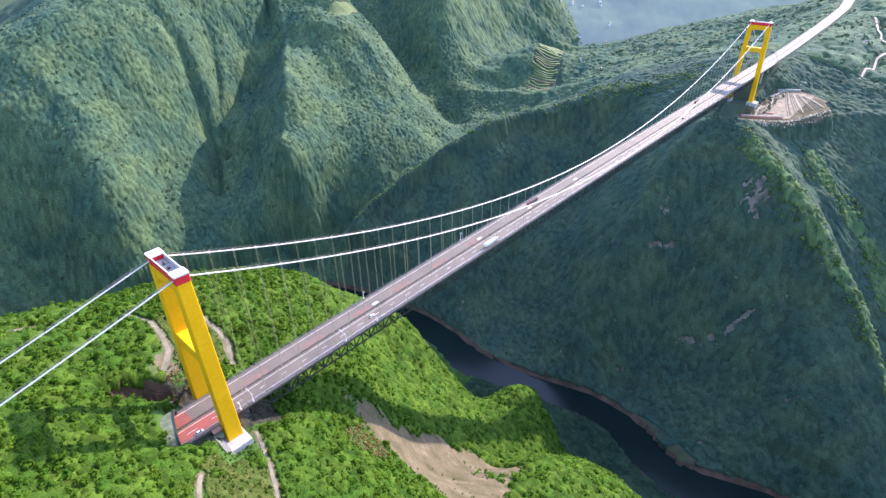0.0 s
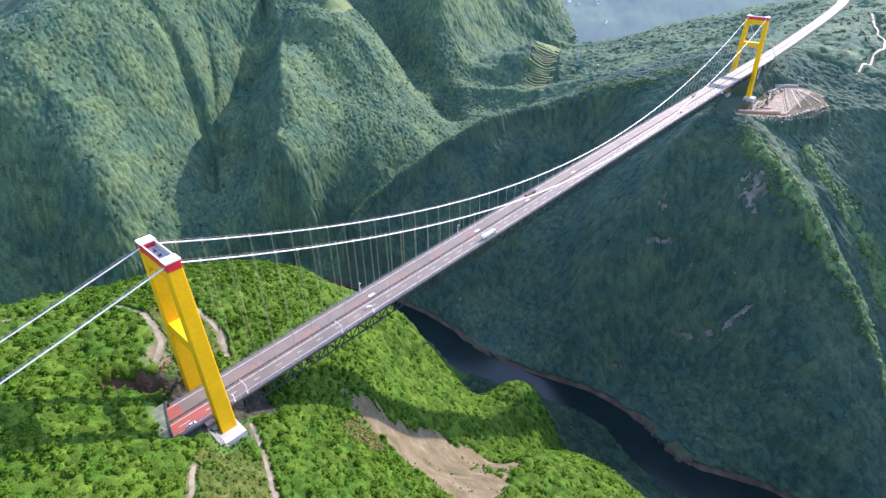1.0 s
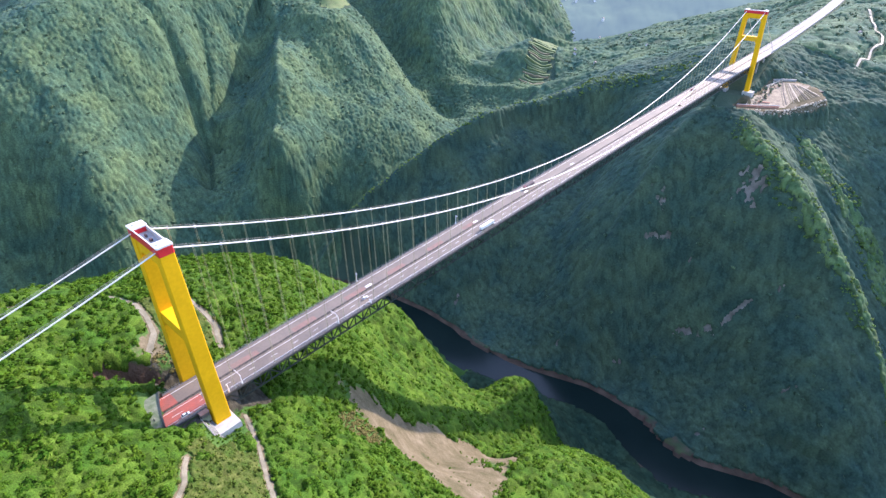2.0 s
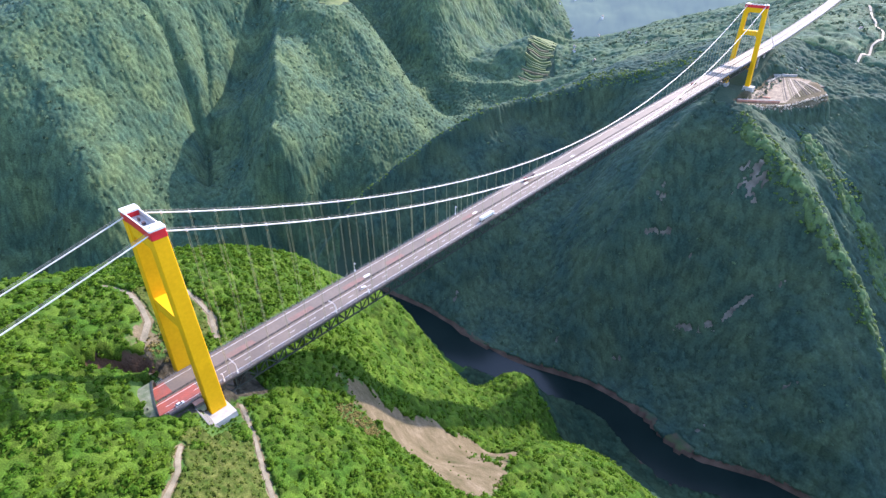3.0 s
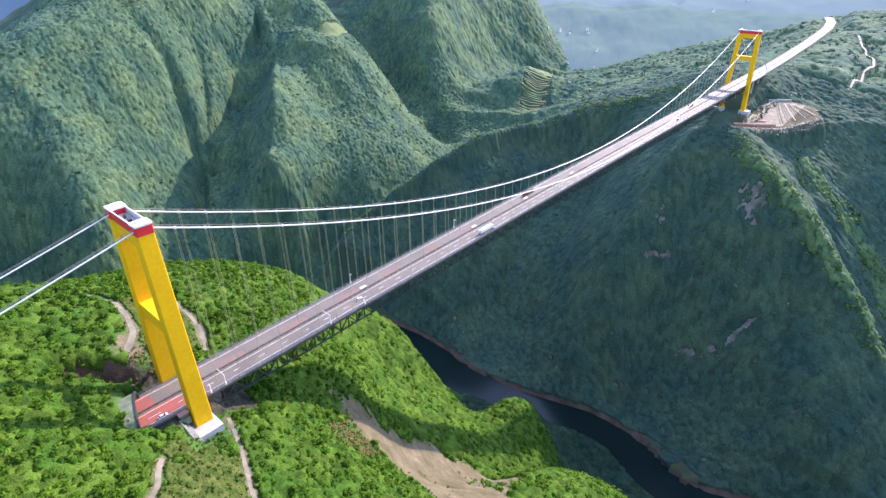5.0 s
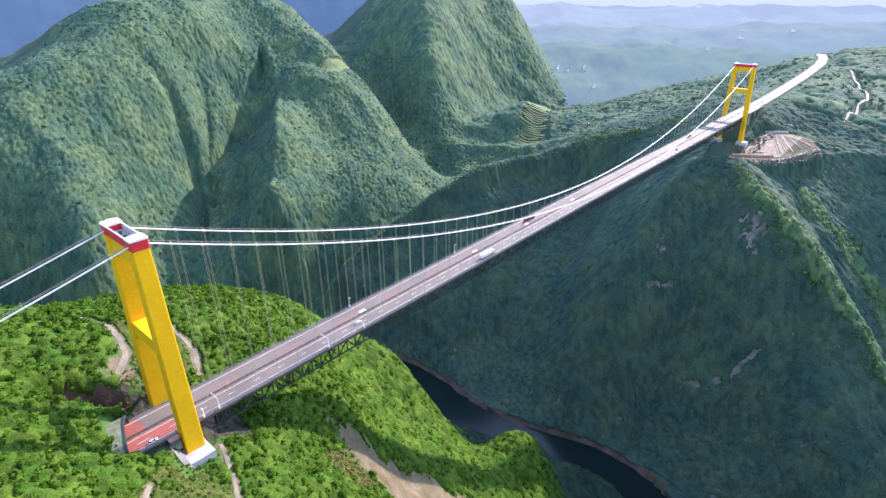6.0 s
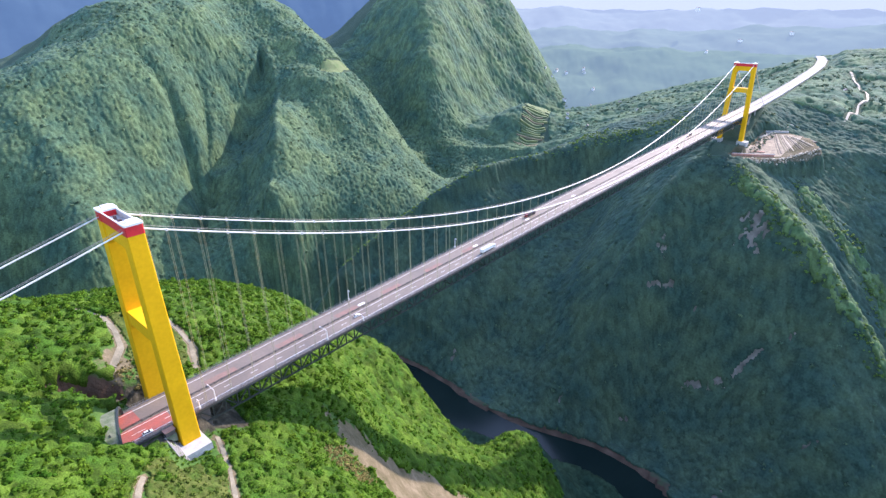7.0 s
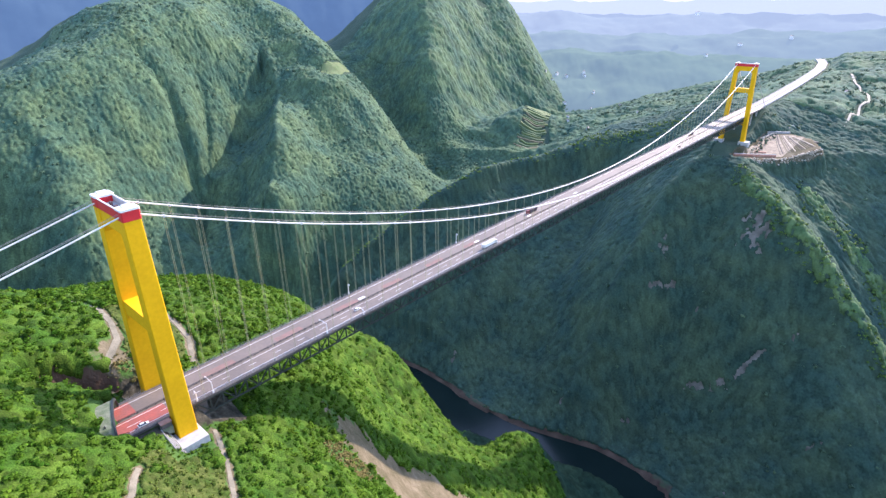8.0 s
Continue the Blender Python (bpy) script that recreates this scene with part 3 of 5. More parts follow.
def build_ground():
    def axis(lo, a, b, hi, step):
        out = list(np.arange(a, b + 0.1, step))
        s, v = step, a
        while v > lo:
            s *= 1.09
            v -= s
            out.insert(0, v)
        s, v = step, b
        while v < hi:
            s *= 1.07
            v += s
            out.append(v)
        return np.array(out)
    xs = np.concatenate([axis(-1800, -130, 260, 262, 2.6)[:-1], axis(265, 265, 1010, 4900, 6.5)])
    ys = np.concatenate([axis(-2600, -190, 220, 222, 2.6)[:-1], axis(225, 225, 1320, 4900, 7.0)])
    gx, gy = np.meshgrid(xs, ys, indexing="ij")
    gz = ground_height(gx, gy)
    n, m = gx.shape
    me = bpy.data.meshes.new("ground")
    k = np.arange(n * m).reshape(n, m)
    quads = np.stack([k[:-1, :-1], k[1:, :-1], k[1:, 1:], k[:-1, 1:]], -1).reshape(-1, 4)
    me.from_pydata(np.stack([gx, gy, gz], -1).reshape(-1, 3), [], quads.tolist())
    river = polyline_distance(gx, gy, RIVER)
    for name, values in (("bare", bare_mask(gx, gy)), ("rock", rock_mask(gx, gy, 2.4)), ("deep", np.clip((np.hypot(gx - 60, gy - 20) - 420) / 200, 0, 1)), ("shore", np.maximum(np.clip(1.0 - (gz - RIVER_LEVEL - 3) / (2 + 4 * far_bank(gx, gy)), 0, 1) * (river < 90), np.clip(1.8 - np.minimum(np.hypot((gx + 32) / 11, (gy - 33) / 6), np.hypot((gx + 19) / 7, (gy - 27) / 5.5)), 0, 1))), ("soil_shade", soil_shade_mask(gx, gy))):
        at = me.attributes.new(name, "FLOAT", "POINT")
        at.data.foreach_set("value", values.ravel().astype(np.float32))
    me.materials.append(GROUND)
    me.polygons.foreach_set("use_smooth", np.ones(len(me.polygons), bool))
    ob = new("ground", me)
    return tagged(ob, "steep green gorge slopes with bare earth and rock", "ground", kind="structure")


ground = build_ground()


def build_river():
    line = _densify(RIVER, 25)
    bm = bmesh.new()
    rows = []
    for i, (x, y) in enumerate(line):
        a, b = line[max(i - 1, 0)], line[min(i + 1, len(line) - 1)]
        d = Vector((b[0] - a[0], b[1] - a[1], 0)).normalized()
        side = Vector((-d.y, d.x, 0))
        rows.append([bm.verts.new(Vector((x, y, RIVER_LEVEL)) + side * w) for w in (-36, -12, 12, 36)])
    for r, s in zip(rows[:-1], rows[1:]):
        for a in range(3):
            bm.faces.new((r[a], r[a + 1], s[a + 1], s[a]))
    me = bpy.data.meshes.new("river_water")
    bm.to_mesh(me)
    bm.free()
    me.materials.append(WATER)
    return tagged(new("river_water", me), "dark still river at the bottom of the gorge", "water", kind="structure")


river_water = build_river()

# ---- helpers for things ----
def part(name, bm, mat, parent=None, label=""):
    me = bpy.data.meshes.new(name)
    bmesh.ops.recalc_face_normals(bm, faces=bm.faces)
    bm.to_mesh(me)
    bm.free()
    me.materials.append(mat)
    ob = new(name, me)
    ob.parent = parent
    if label:
        ob["label"] = label
    return ob


def thing(name, place, label, category, group="", kind="", turn=0.0):
    ob = new(name)
    ob.empty_display_size = 0.5
    ob.location, ob.rotation_euler = place, (0, 0, turn)
    return tagged(ob, label, category, group, kind)


def box(bm, x0, x1, y0, y1, z0, z1, bevel=0.0):
    made = bmesh.ops.create_cube(bm, size=1.0, matrix=Matrix.LocRotScale(((x0 + x1) / 2, (y0 + y1) / 2, (z0 + z1) / 2), None, (x1 - x0, y1 - y0, z1 - z0)))
    if bevel:
        vs = set(made["verts"])
        es = [e for e in bm.edges if e.verts[0] in vs and e.verts[1] in vs]
        bmesh.ops.bevel(bm, geom=es, offset=bevel, segments=1, affect="EDGES")
    return bm


def boxed(*boxes, bevel=0.0):
    bm = bmesh.new()
    for b in boxes:
        box(bm, *b, bevel=bevel)
    return bm


def prism(rings):
    """A closed body through rings of points, all with the same count."""
    bm = bmesh.new()
    loops = [[bm.verts.new(p) for p in ring] for ring in rings]
    n = len(loops[0])
    for r, s in zip(loops[:-1], loops[1:]):
        for i in range(n):
            bm.faces.new((r[i], r[(i + 1) % n], s[(i + 1) % n], s[i]))
    bm.faces.new(loops[0][::-1])
    bm.faces.new(loops[-1])
    return bm


def strut(bm, a, b, w, h=None):
    """A bar from a to b."""
    a, b = Vector(a), Vector(b)
    d = b - a
    q = d.to_track_quat("Z", "Y")
    bmesh.ops.create_cube(bm, size=1.0, matrix=Matrix.LocRotScale((a + b) / 2, q, (w, h or w, d.length)))
    return bm


def tube(bm, points, radius, sides=8):
    rings = []
    for i, p in enumerate(points):
        a, b = Vector(points[max(i - 1, 0)]), Vector(points[min(i + 1, len(points) - 1)])
        q = (b - a).to_track_quat("Z", "Y")
        rings.append([bm.verts.new(Vector(p) + q @ Vector((radius * math.cos(2 * math.pi * k / sides), radius * math.sin(2 * math.pi * k / sides), 0))) for k in range(sides)])
    for r, s in zip(rings[:-1], rings[1:]):
        for i in range(sides):
            bm.faces.new((r[i], r[(i + 1) % sides], s[(i + 1) % sides], s[i]))
    bm.faces.new(rings[0][::-1])
    bm.faces.new(rings[-1])
    return bm


# ---- the suspension bridge along x, towers at 0 and 900 ----
SPAN, CABLE_Y = 900.0, 12.8


def deck_z(x):
    u = min(max(x / SPAN, 0.0), 1.0)
    return -1.5 + 5.5 * u - 3.0 * u * u


def cable_z(x):
    """Main span cable: a parabola between the saddles."""
    top_a, top_b, low = 95.5, 79.5, 4.2
    k = math.sqrt((top_a - low) / (top_b - low))
    x0 = SPAN * k / (1 + k)
    return low + (top_a - low) * ((x - x0) / x0) ** 2


def tower(x, base, top, beam, label, lean_base, lean_top):
    t = thing("bridge_tower", (x, 0, base), label, "bridge tower", "towers of the suspension bridge")
    H = top - base

    def section(z, grow=0.0):
        u = z / H
        yc, hw, hx = lean_base + (lean_top - lean_base) * u, 3.05 - 0.3 * u, 4.4 - 1.0 * u
        return yc, hw + grow, hx + grow

    def ring(side, z, grow=0.0, c=0.35):
        yc, hw, hx = section(z, grow)
        yc *= side
        return [(-hx + c, yc - hw, z), (hx - c, yc - hw, z), (hx, yc - hw + c, z), (hx, yc + hw - c, z), (hx - c, yc + hw, z), (-hx + c, yc + hw, z), (-hx, yc + hw - c, z), (-hx, yc - hw + c, z)]
    for side in (-1, 1):
        part("leg", prism([ring(side, z) for z in (0.0, H * 0.5, H - 5.0)]), YELLOW, t)
        part("cap_band", prism([ring(side, H - 5.0, 0.12), ring(side, H - 0.9, 0.12)]), RED, t, "glossy red painted band under the tower top")
        part("coping", prism([ring(side, H - 0.9, 0.3), ring(side, H, 0.3)]), WHITE, t, "white painted coping")
        yc, hw, hx = section(H)
        sad = part("saddle_cover", boxed((-hx * 0.6, hx * 0.6, side * yc - 0.9, side * yc + 0.9, H, H + 1.1), bevel=0.3), WHITE, t)
        ya, yb = sorted((side * (lean_base + 10.4), side * (lean_base - 4.6)))
        part("pedestal", prism([[(-8.2, ya, -6), (6.0, ya, -6), (6.0, yb, -6), (-8.2, yb, -6)], [(-8.0, ya + 0.2, 3.2), (5.8, ya + 0.2, 3.2), (5.8, yb - 0.2, 3.2), (-8.0, yb - 0.2, 3.2)]]), CONCRETE, t, "pale concrete footing")
    # portal beam under the caps, with haunches
    yc, hw, hx = section(H - 8)
    inner = yc - hw + 0.3
    hx -= 0.5
    prof = [(-inner, H - 5.0), (inner, H - 5.0), (inner, H - 15.5), (inner - 2.8, H - 11.5), (-inner + 2.8, H - 11.5), (-inner, H - 15.5)]
    part("portal_beam", prism([[(-hx, y, z) for y, z in prof], [(hx, y, z) for y, z in prof]]), YELLOW, t)
    gx = hx + 0.35
    part("parapet_band", boxed((-gx, -gx + 0.35, -inner, inner, H - 5.0, H - 0.9), (gx - 0.35, gx, -inner, inner, H - 5.0, H - 0.9)), RED, t, "red painted parapet of the top walkway")
    part("parapet_rail", boxed((-gx - 0.05, -gx + 0.4, -inner, inner, H - 0.9, H - 0.5), (gx - 0.4, gx + 0.05, -inner, inner, H - 0.9, H - 0.5)), WHITE, t, "white coping of the top walkway")
    part("parapet_lining", boxed((-gx + 0.35, -gx + 0.5, -inner, inner, H - 3.4, H - 0.95), (gx - 0.5, gx - 0.35, -inner, inner, H - 3.4, H - 0.95), (-gx + 0.5, gx - 0.5, -inner, -inner + 0.15, H - 3.4, H - 0.95), (-gx + 0.5, gx - 0.5, inner - 0.15, inner, H - 3.4, H - 0.95)), CONCRETE, t, "pale concrete inner face of the parapet")
    part("walkway", boxed((-gx + 0.35, gx - 0.35, -inner, inner, H - 5.0, H - 3.4)), CONCRETE, t, "pale concrete walkway floor between the caps")
    for k, (yy, sx) in enumerate(((-5.5, 0.9), (-1.0, 1.2), (4.2, 0.8))):
        part("winch", boxed((-sx * 0.6, sx * 0.6, yy - 0.8, yy + 0.8, H - 3.4, H - 2.4 + 0.4 * k), bevel=0.15), TRUCK_DARK, t, "dull dark winch housing")
    yc, hw, hx = section(beam - base)
    inner = yc - hw + 0.3
    z = beam - base
    prof = [(-inner, z), (inner, z), (inner, z - 9.5), (inner - 2.2, z - 6.5), (-inner + 2.2, z - 6.5), (-inner, z - 9.5)]
    hx -= 0.5
    part("cross_beam", prism([[(-hx, y, zz) for y, zz in prof], [(hx, y, zz) for y, zz in prof]]), YELLOW, t)
    yc, hw, hx = section(max(deck_z(x) - 9 - base, 2))
    inner = yc - hw + 0.3
    zz = deck_z(x) - 8.5 - base
    if zz > 1:
        part("lower_beam", boxed((-2.5, 2.5, -inner, inner, zz - 4, zz)), YELLOW, t)
    return t


tower_west = tower(0.0, -14.0, 98.0, 49.0, "tall yellow concrete bridge tower with red and white top", 16.6, 12.8)
tower_east = tower(SPAN, -40.0, 81.0, 44.0, "tall yellow bridge tower with red top on the far bank", 16.6, 12.8)


def main_cable(side):
    y = side * CABLE_Y
    t = thing("main_cable", (0, y, 0), "thick white main cable of the suspension bridge", "cable", "main cables of the bridge")
    pts = [(x, 0, cable_z(x)) for x in np.linspace(0, SPAN, 91)]
    part("main_span", tube(bmesh.new(), pts, 0.37), CABLE, t)
    back = [(-230 + 230 * u, 0, 95.5 - (1 - u) * 54 - 4 * 7 * u * (1 - u) * 0.35) for u in np.linspace(0, 1, 24)]
    part("back_span", tube(bmesh.new(), back, 0.36), CABLE, t)
    ahead = [(SPAN + 130 * u, 0, 79.5 - 84 * u - 4 * 3 * u * (1 - u)) for u in np.linspace(0, 1, 12)]
    part("east_back_span", tube(bmesh.new(), ahead, 0.36), CABLE, t)
    for s in (-0.55, 0.55):
        part("hand_rope", tube(bmesh.new(), [(x, s, cable_z(x) + 1.35) for x in np.linspace(0, SPAN, 91)], 0.035, 4), STEEL_GREY, t, "thin hand rope above the cable")
        part("hand_rope", tube(bmesh.new(), [(x, s, z + 1.35) for x, _, z in back], 0.07, 4), STEEL_GREY, t, "thin hand rope above the cable")
    clamp = boxed((-0.45, 0.45, -0.54, 0.54, -0.62, 0.54), bevel=0.15)
    first = part("clamp", clamp, WHITE, t, "white cable clamp")
    me = first.data
    for k in range(1, 70):
        x = 12.8 * k
        ob = first if k == 1 else new("clamp", me)
        slope = math.atan2(cable_z(x + 1) - cable_z(x - 1), 2)
        ob.parent, ob.location, ob.rotation_euler = t, (x, 0, cable_z(x)), (0, -slope, 0)
        ob["label"] = "white cable clamp"
    first = part("rope_post", boxed((-0.05, 0.05, -0.05, 0.05, 0, 1.4)), STEEL_GREY, t)
    for k in range(2, 140):
        x = 12.8 * (k // 2)
        ob = first if k == 2 else new("rope_post", first.data)
        ob.parent, ob.location = t, (x, -0.55 if k % 2 else 0.55, cable_z(x))
    return t


cable_south, cable_north = main_cable(-1), main_cable(1)

# hangers: a pair of ropes under every clamp
_rope = part("rope", tube(bmesh.new(), [(0, 0, 0), (0, 0, 1)], 0.065, 6), ROPE)
_socket = part("socket", boxed((-0.22, 0.22, -0.22, 0.22, 0, 0.9), bevel=0.06), STEEL_GREY)
_first_use = {"rope": _rope, "socket": _socket}


def hanger(x, y):
    foot = deck_z(x) - 0.4
    t = thing("hanger", (x, y, foot), "pair of thin yellowish steel hanger ropes below the cable", "hanger", "hangers of the bridge")
    for s in (-0.32, 0.32):
        for name, tall in (("rope", cable_z(x) - 0.5 - foot), ("socket", 1.0)):
            ob = _first_use.pop(name, None) or new(name, (_rope if name == "rope" else _socket).data)
            ob.parent, ob.location, ob.scale = t, (s, 0, 0), (1, 1, max(tall, 0.5))
    return t


for _k in range(1, 70):
    for _y in (-CABLE_Y, CABLE_Y):
        hanger(12.8 * _k, _y)

# deck: road slab, carriageways, lines, barriers
ROAD_W, ROAD_E = -27.0, 1010.0


def strip(y0, y1, rise, x0=ROAD_W, x1=ROAD_E, depth=0.0, step=20.0):
    """A band that follows the deck; with a depth it is a body."""
    bm = bmesh.new()
    n = max(1, int((x1 - x0) / step))
    rows = []
    for i in range(n + 1):
        x = x0 + (x1 - x0) * i / n
        z = deck_z(x) + rise
        row = [(x, y0, z), (x, y1, z)]
        if depth:
            row += [(x, y1, z - depth), (x, y0, z - depth)]
        rows.append([bm.verts.new(p) for p in row])
    m = len(rows[0])
    for r, s in zip(rows[:-1], rows[1:]):
        for i in range(m if depth else 1):
            bm.faces.new((r[i], r[(i + 1) % m], s[(i + 1) % m], s[i]))
    if depth:
        bm.faces.new(rows[0][::-1])
        bm.faces.new(rows[-1])
    return bm


road_deck = thing("road_deck", (0, 0, 0), "grey asphalt bridge deck with two carriageways and steel barriers", "bridge deck", kind="structure")
part("slab", strip(-12.6, 12.6, 0.0, depth=0.6), ASPHALT, road_deck)
part("edge_beam", strip(-13.6, -12.6, 0.15, depth=1.1), BROWN_CONCRETE, road_deck, "pale concrete edge beam")
part("edge_beam", strip(12.6, 13.6, 0.15, depth=1.1), BROWN_CONCRETE, road_deck, "pale concrete edge beam")
part("red_surface", strip(-11.6, -1.0, 0.012, -26.5, 1.0), RED_ASPHALT, road_deck, "red anti-skid road surface by the tunnel")
part("red_surface", strip(1.0, 11.6, 0.012, -26.5, -13.0), RED_ASPHALT, road_deck, "red anti-skid road surface by the tunnel")
for _x in (20, 62, 104, 142, 184, 226):
    part("red_patch", strip(1.6, 5.6, 0.012, _x, _x + 17), FADED_RED, road_deck, "faded red anti-skid patch")
for _y in (-10.4, -2.1, 10.4):
    part("edge_line", strip(_y - 0.12, _y + 0.12, 0.02), LINE, road_deck, "white edge line")
_dash = None
for _y in (-6.3,):
    for _k in range(34):
        _x = -20 + _k * 15.0
        if _dash is None:
            _dash = part("lane_dash", boxed((0, 6.0, -0.1, 0.1, 0.005, 0.022)), LINE, road_deck)
            _ob = _dash
        else:
            _ob = new("lane_dash", _dash.data)
            _ob.parent = road_deck
        _ob.location = (_x, _y, deck_z(_x))
_bm = bmesh.new()
for _y in (-6.3,):
    for _k in range(34, 68):
        _x = -20 + _k * 15.0
        box(_bm, _x, _x + 6.0, _y - 0.1, _y + 0.1, deck_z(_x) + 0.006, deck_z(_x) + 0.022)
tagged(part("far_lane_dashes", _bm, LINE, road_deck), kind="stuff")
for _x in (122, 239, 312, 392):
    part("white_marking", strip(2.5, 4.5, 0.024, _x, _x + 5), LINE, road_deck, "white painted road marking")


def barrier(y, tall, rails, mat, label, thick=0.1):
    t = thing("road_barrier", (0, y, 0), label, "barrier", "barriers along the bridge")
    for z in rails:
        part("rail", strip(-thick / 2, thick / 2, z, -26, 1005, depth=thick), mat, t)
    bm = boxed((-0.07, 0.07, -0.08, 0.08, 0, tall))
    first = part("post", bm, mat, t)
    for k in range(130):
        ob = first if k == 0 else new("post", first.data)
        x = -25 + k * 4.0
        ob.parent, ob.location = t, (x, 0, deck_z(x))
    bm = bmesh.new()
    for k in range(130, 257):
        x = -25 + k * 4.0
        box(bm, x - 0.07, x + 0.07, -0.08, 0.08, deck_z(x), deck_z(x) + tall)
    tagged(part("far_posts", bm, mat, t), kind="stuff")
    return t


for _y in (-12.1, 12.1):
    barrier(_y, 1.1, (0.6, 1.1), STEEL_GREY, "grey steel crash barrier with posts along the deck edge")
for _y in (-13.45, 13.45):
    barrier(_y, 1.5, (0.5, 1.0, 1.5), STEEL_GREY, "thin grey steel railing on the outer edge of the deck", 0.05)
barrier(-0.4, 1.0, (0.55, 0.95), STEEL_DARK, "dark steel median barrier with posts")
barrier(0.4, 1.0, (0.55, 0.95), STEEL_DARK, "dark steel median barrier with posts")

# stiffening truss under the deck
TRUSS_H, PANEL = 7.4, 6.4
truss = thing("truss_girder", (0, 0, 0), "dark grey steel stiffening truss under the deck", "truss")
for _y in (-12.9, 12.9):
    part("top_chord", strip(_y - 0.35, _y + 0.35, -1.1, 2, 898, depth=0.7), STEEL_DARK, truss)
    part("bottom_chord", strip(_y - 0.35, _y + 0.35, -1.1 - TRUSS_H, 2, 898, depth=0.7), STEEL_DARK, truss)
_up = part("web_post", boxed((-0.28, 0.28, -0.28, 0.28, -TRUSS_H - 1.2, -1.5)), STEEL_DARK, truss)
_diag = part("web_diagonal", strut(bmesh.new(), (0, 0, -TRUSS_H - 1.4), (PANEL, 0, -1.5), 0.5, 0.55), STEEL_DARK, truss)
_spare = {"web_post": _up, "web_diagonal": _diag}
_bm = bmesh.new()
for _k in range(140):
    _x = 2 + _k * PANEL
    for _y in (-12.9, 12.9):
        if _y < 0 and _k < 140 or _k < 10:
            for _name, _src in (("web_post", _up), ("web_diagonal", _diag)):
                _ob = _spare.pop(_name, None) or new(_name, _src.data)
                _ob.parent, _ob.location = truss, (_x, _y, deck_z(_x))
                if _name == "web_diagonal" and _k % 2:
                    _ob.location.x, _ob.scale.x = _x + PANEL, -1
        else:
            strut(_bm, (_x, _y, deck_z(_x) - TRUSS_H - 1.2), (_x, _y, deck_z(_x) - 1.5), 0.4)
            _a, _b = (_x, _x + PANEL) if _k % 2 == 0 else (_x + PANEL, _x)
            strut(_bm, (_a, _y, deck_z(_x) - TRUSS_H - 1.4), (_b, _y, deck_z(_x) - 1.5), 0.36)
    if _k % 2 == 0:
        strut(_bm, (_x, -12.9, deck_z(_x) - TRUSS_H - 1.4), (_x, 12.9, deck_z(_x) - TRUSS_H - 1.4), 0.5)
        strut(_bm, (_x, -12.9, deck_z(_x) - 1.4), (_x, 12.9, deck_z(_x) - 1.4), 0.5)
        strut(_bm, (_x, -12.9, deck_z(_x) - 1.5), (_x, 0, deck_z(_x) - TRUSS_H - 1.3), 0.35)
        strut(_bm, (_x, 12.9, deck_z(_x) - 1.5), (_x, 0, deck_z(_x) - TRUSS_H - 1.3), 0.35)
tagged(part("inner_bracing", _bm, STEEL_DARK, truss), kind="stuff")


# ---- the road's two ends ----
def tunnel_portal():
    """A half-round concrete tube that comes out of the hill, cut at a slant."""
    t = thing("tunnel_portal", (-22, 0, deck_z(0) - 0.6), "grey concrete half-round tunnel portal with a dark rim", "tunnel portal", kind="structure")

    def arch(r, x_mid, skew, n=18):
        return [(x_mid + skew * math.cos(math.pi * k / n), r * math.cos(math.pi * k / n) * 1.0, r * 0.82 * math.sin(math.pi * k / n)) for k in range(n + 1)]

    def shell(r0, r1, xa, xb, skew_a, skew_b):
        bm = bmesh.new()
        rings = [[bm.verts.new(q) for q in arch(r, x, s)] for r, x, s in ((r0, xa, skew_a), (r1, xa, skew_a), (r1, xb, skew_b), (r0, xb, skew_b))]
        for k in range(4):
            a, b = rings[k], rings[(k + 1) % 4]
            for i in range(len(a) - 1):
                bm.faces.new((a[i], a[i + 1], b[i + 1], b[i]))
        for i in (0, -1):
            bm.faces.new([r[i] for r in rings])
        return bm
    part("tube", shell(11.8, 12.6, -14.0, 0, 4.5, 4.5), OLD_CONCRETE, t)
    part("rim", shell(11.6, 13.1, 0, 0.9, 4.5, 4.5), STEEL_DARK, t, "dark weathered rim of the portal")
    part("tunnel_floor", boxed((-8, 1.0, -11.5, 11.5, -0.2, 0.35)), ASPHALT, t)
    # Black plate across the tube, painting the shade of the tunnel's inside.
    part("tunnel_shade_plate", boxed((-6.4, -6, -9, 9, 0, 8)), DARK, t, "black plate that paints the shade inside the tunnel")
    return t


tunnel_portal()


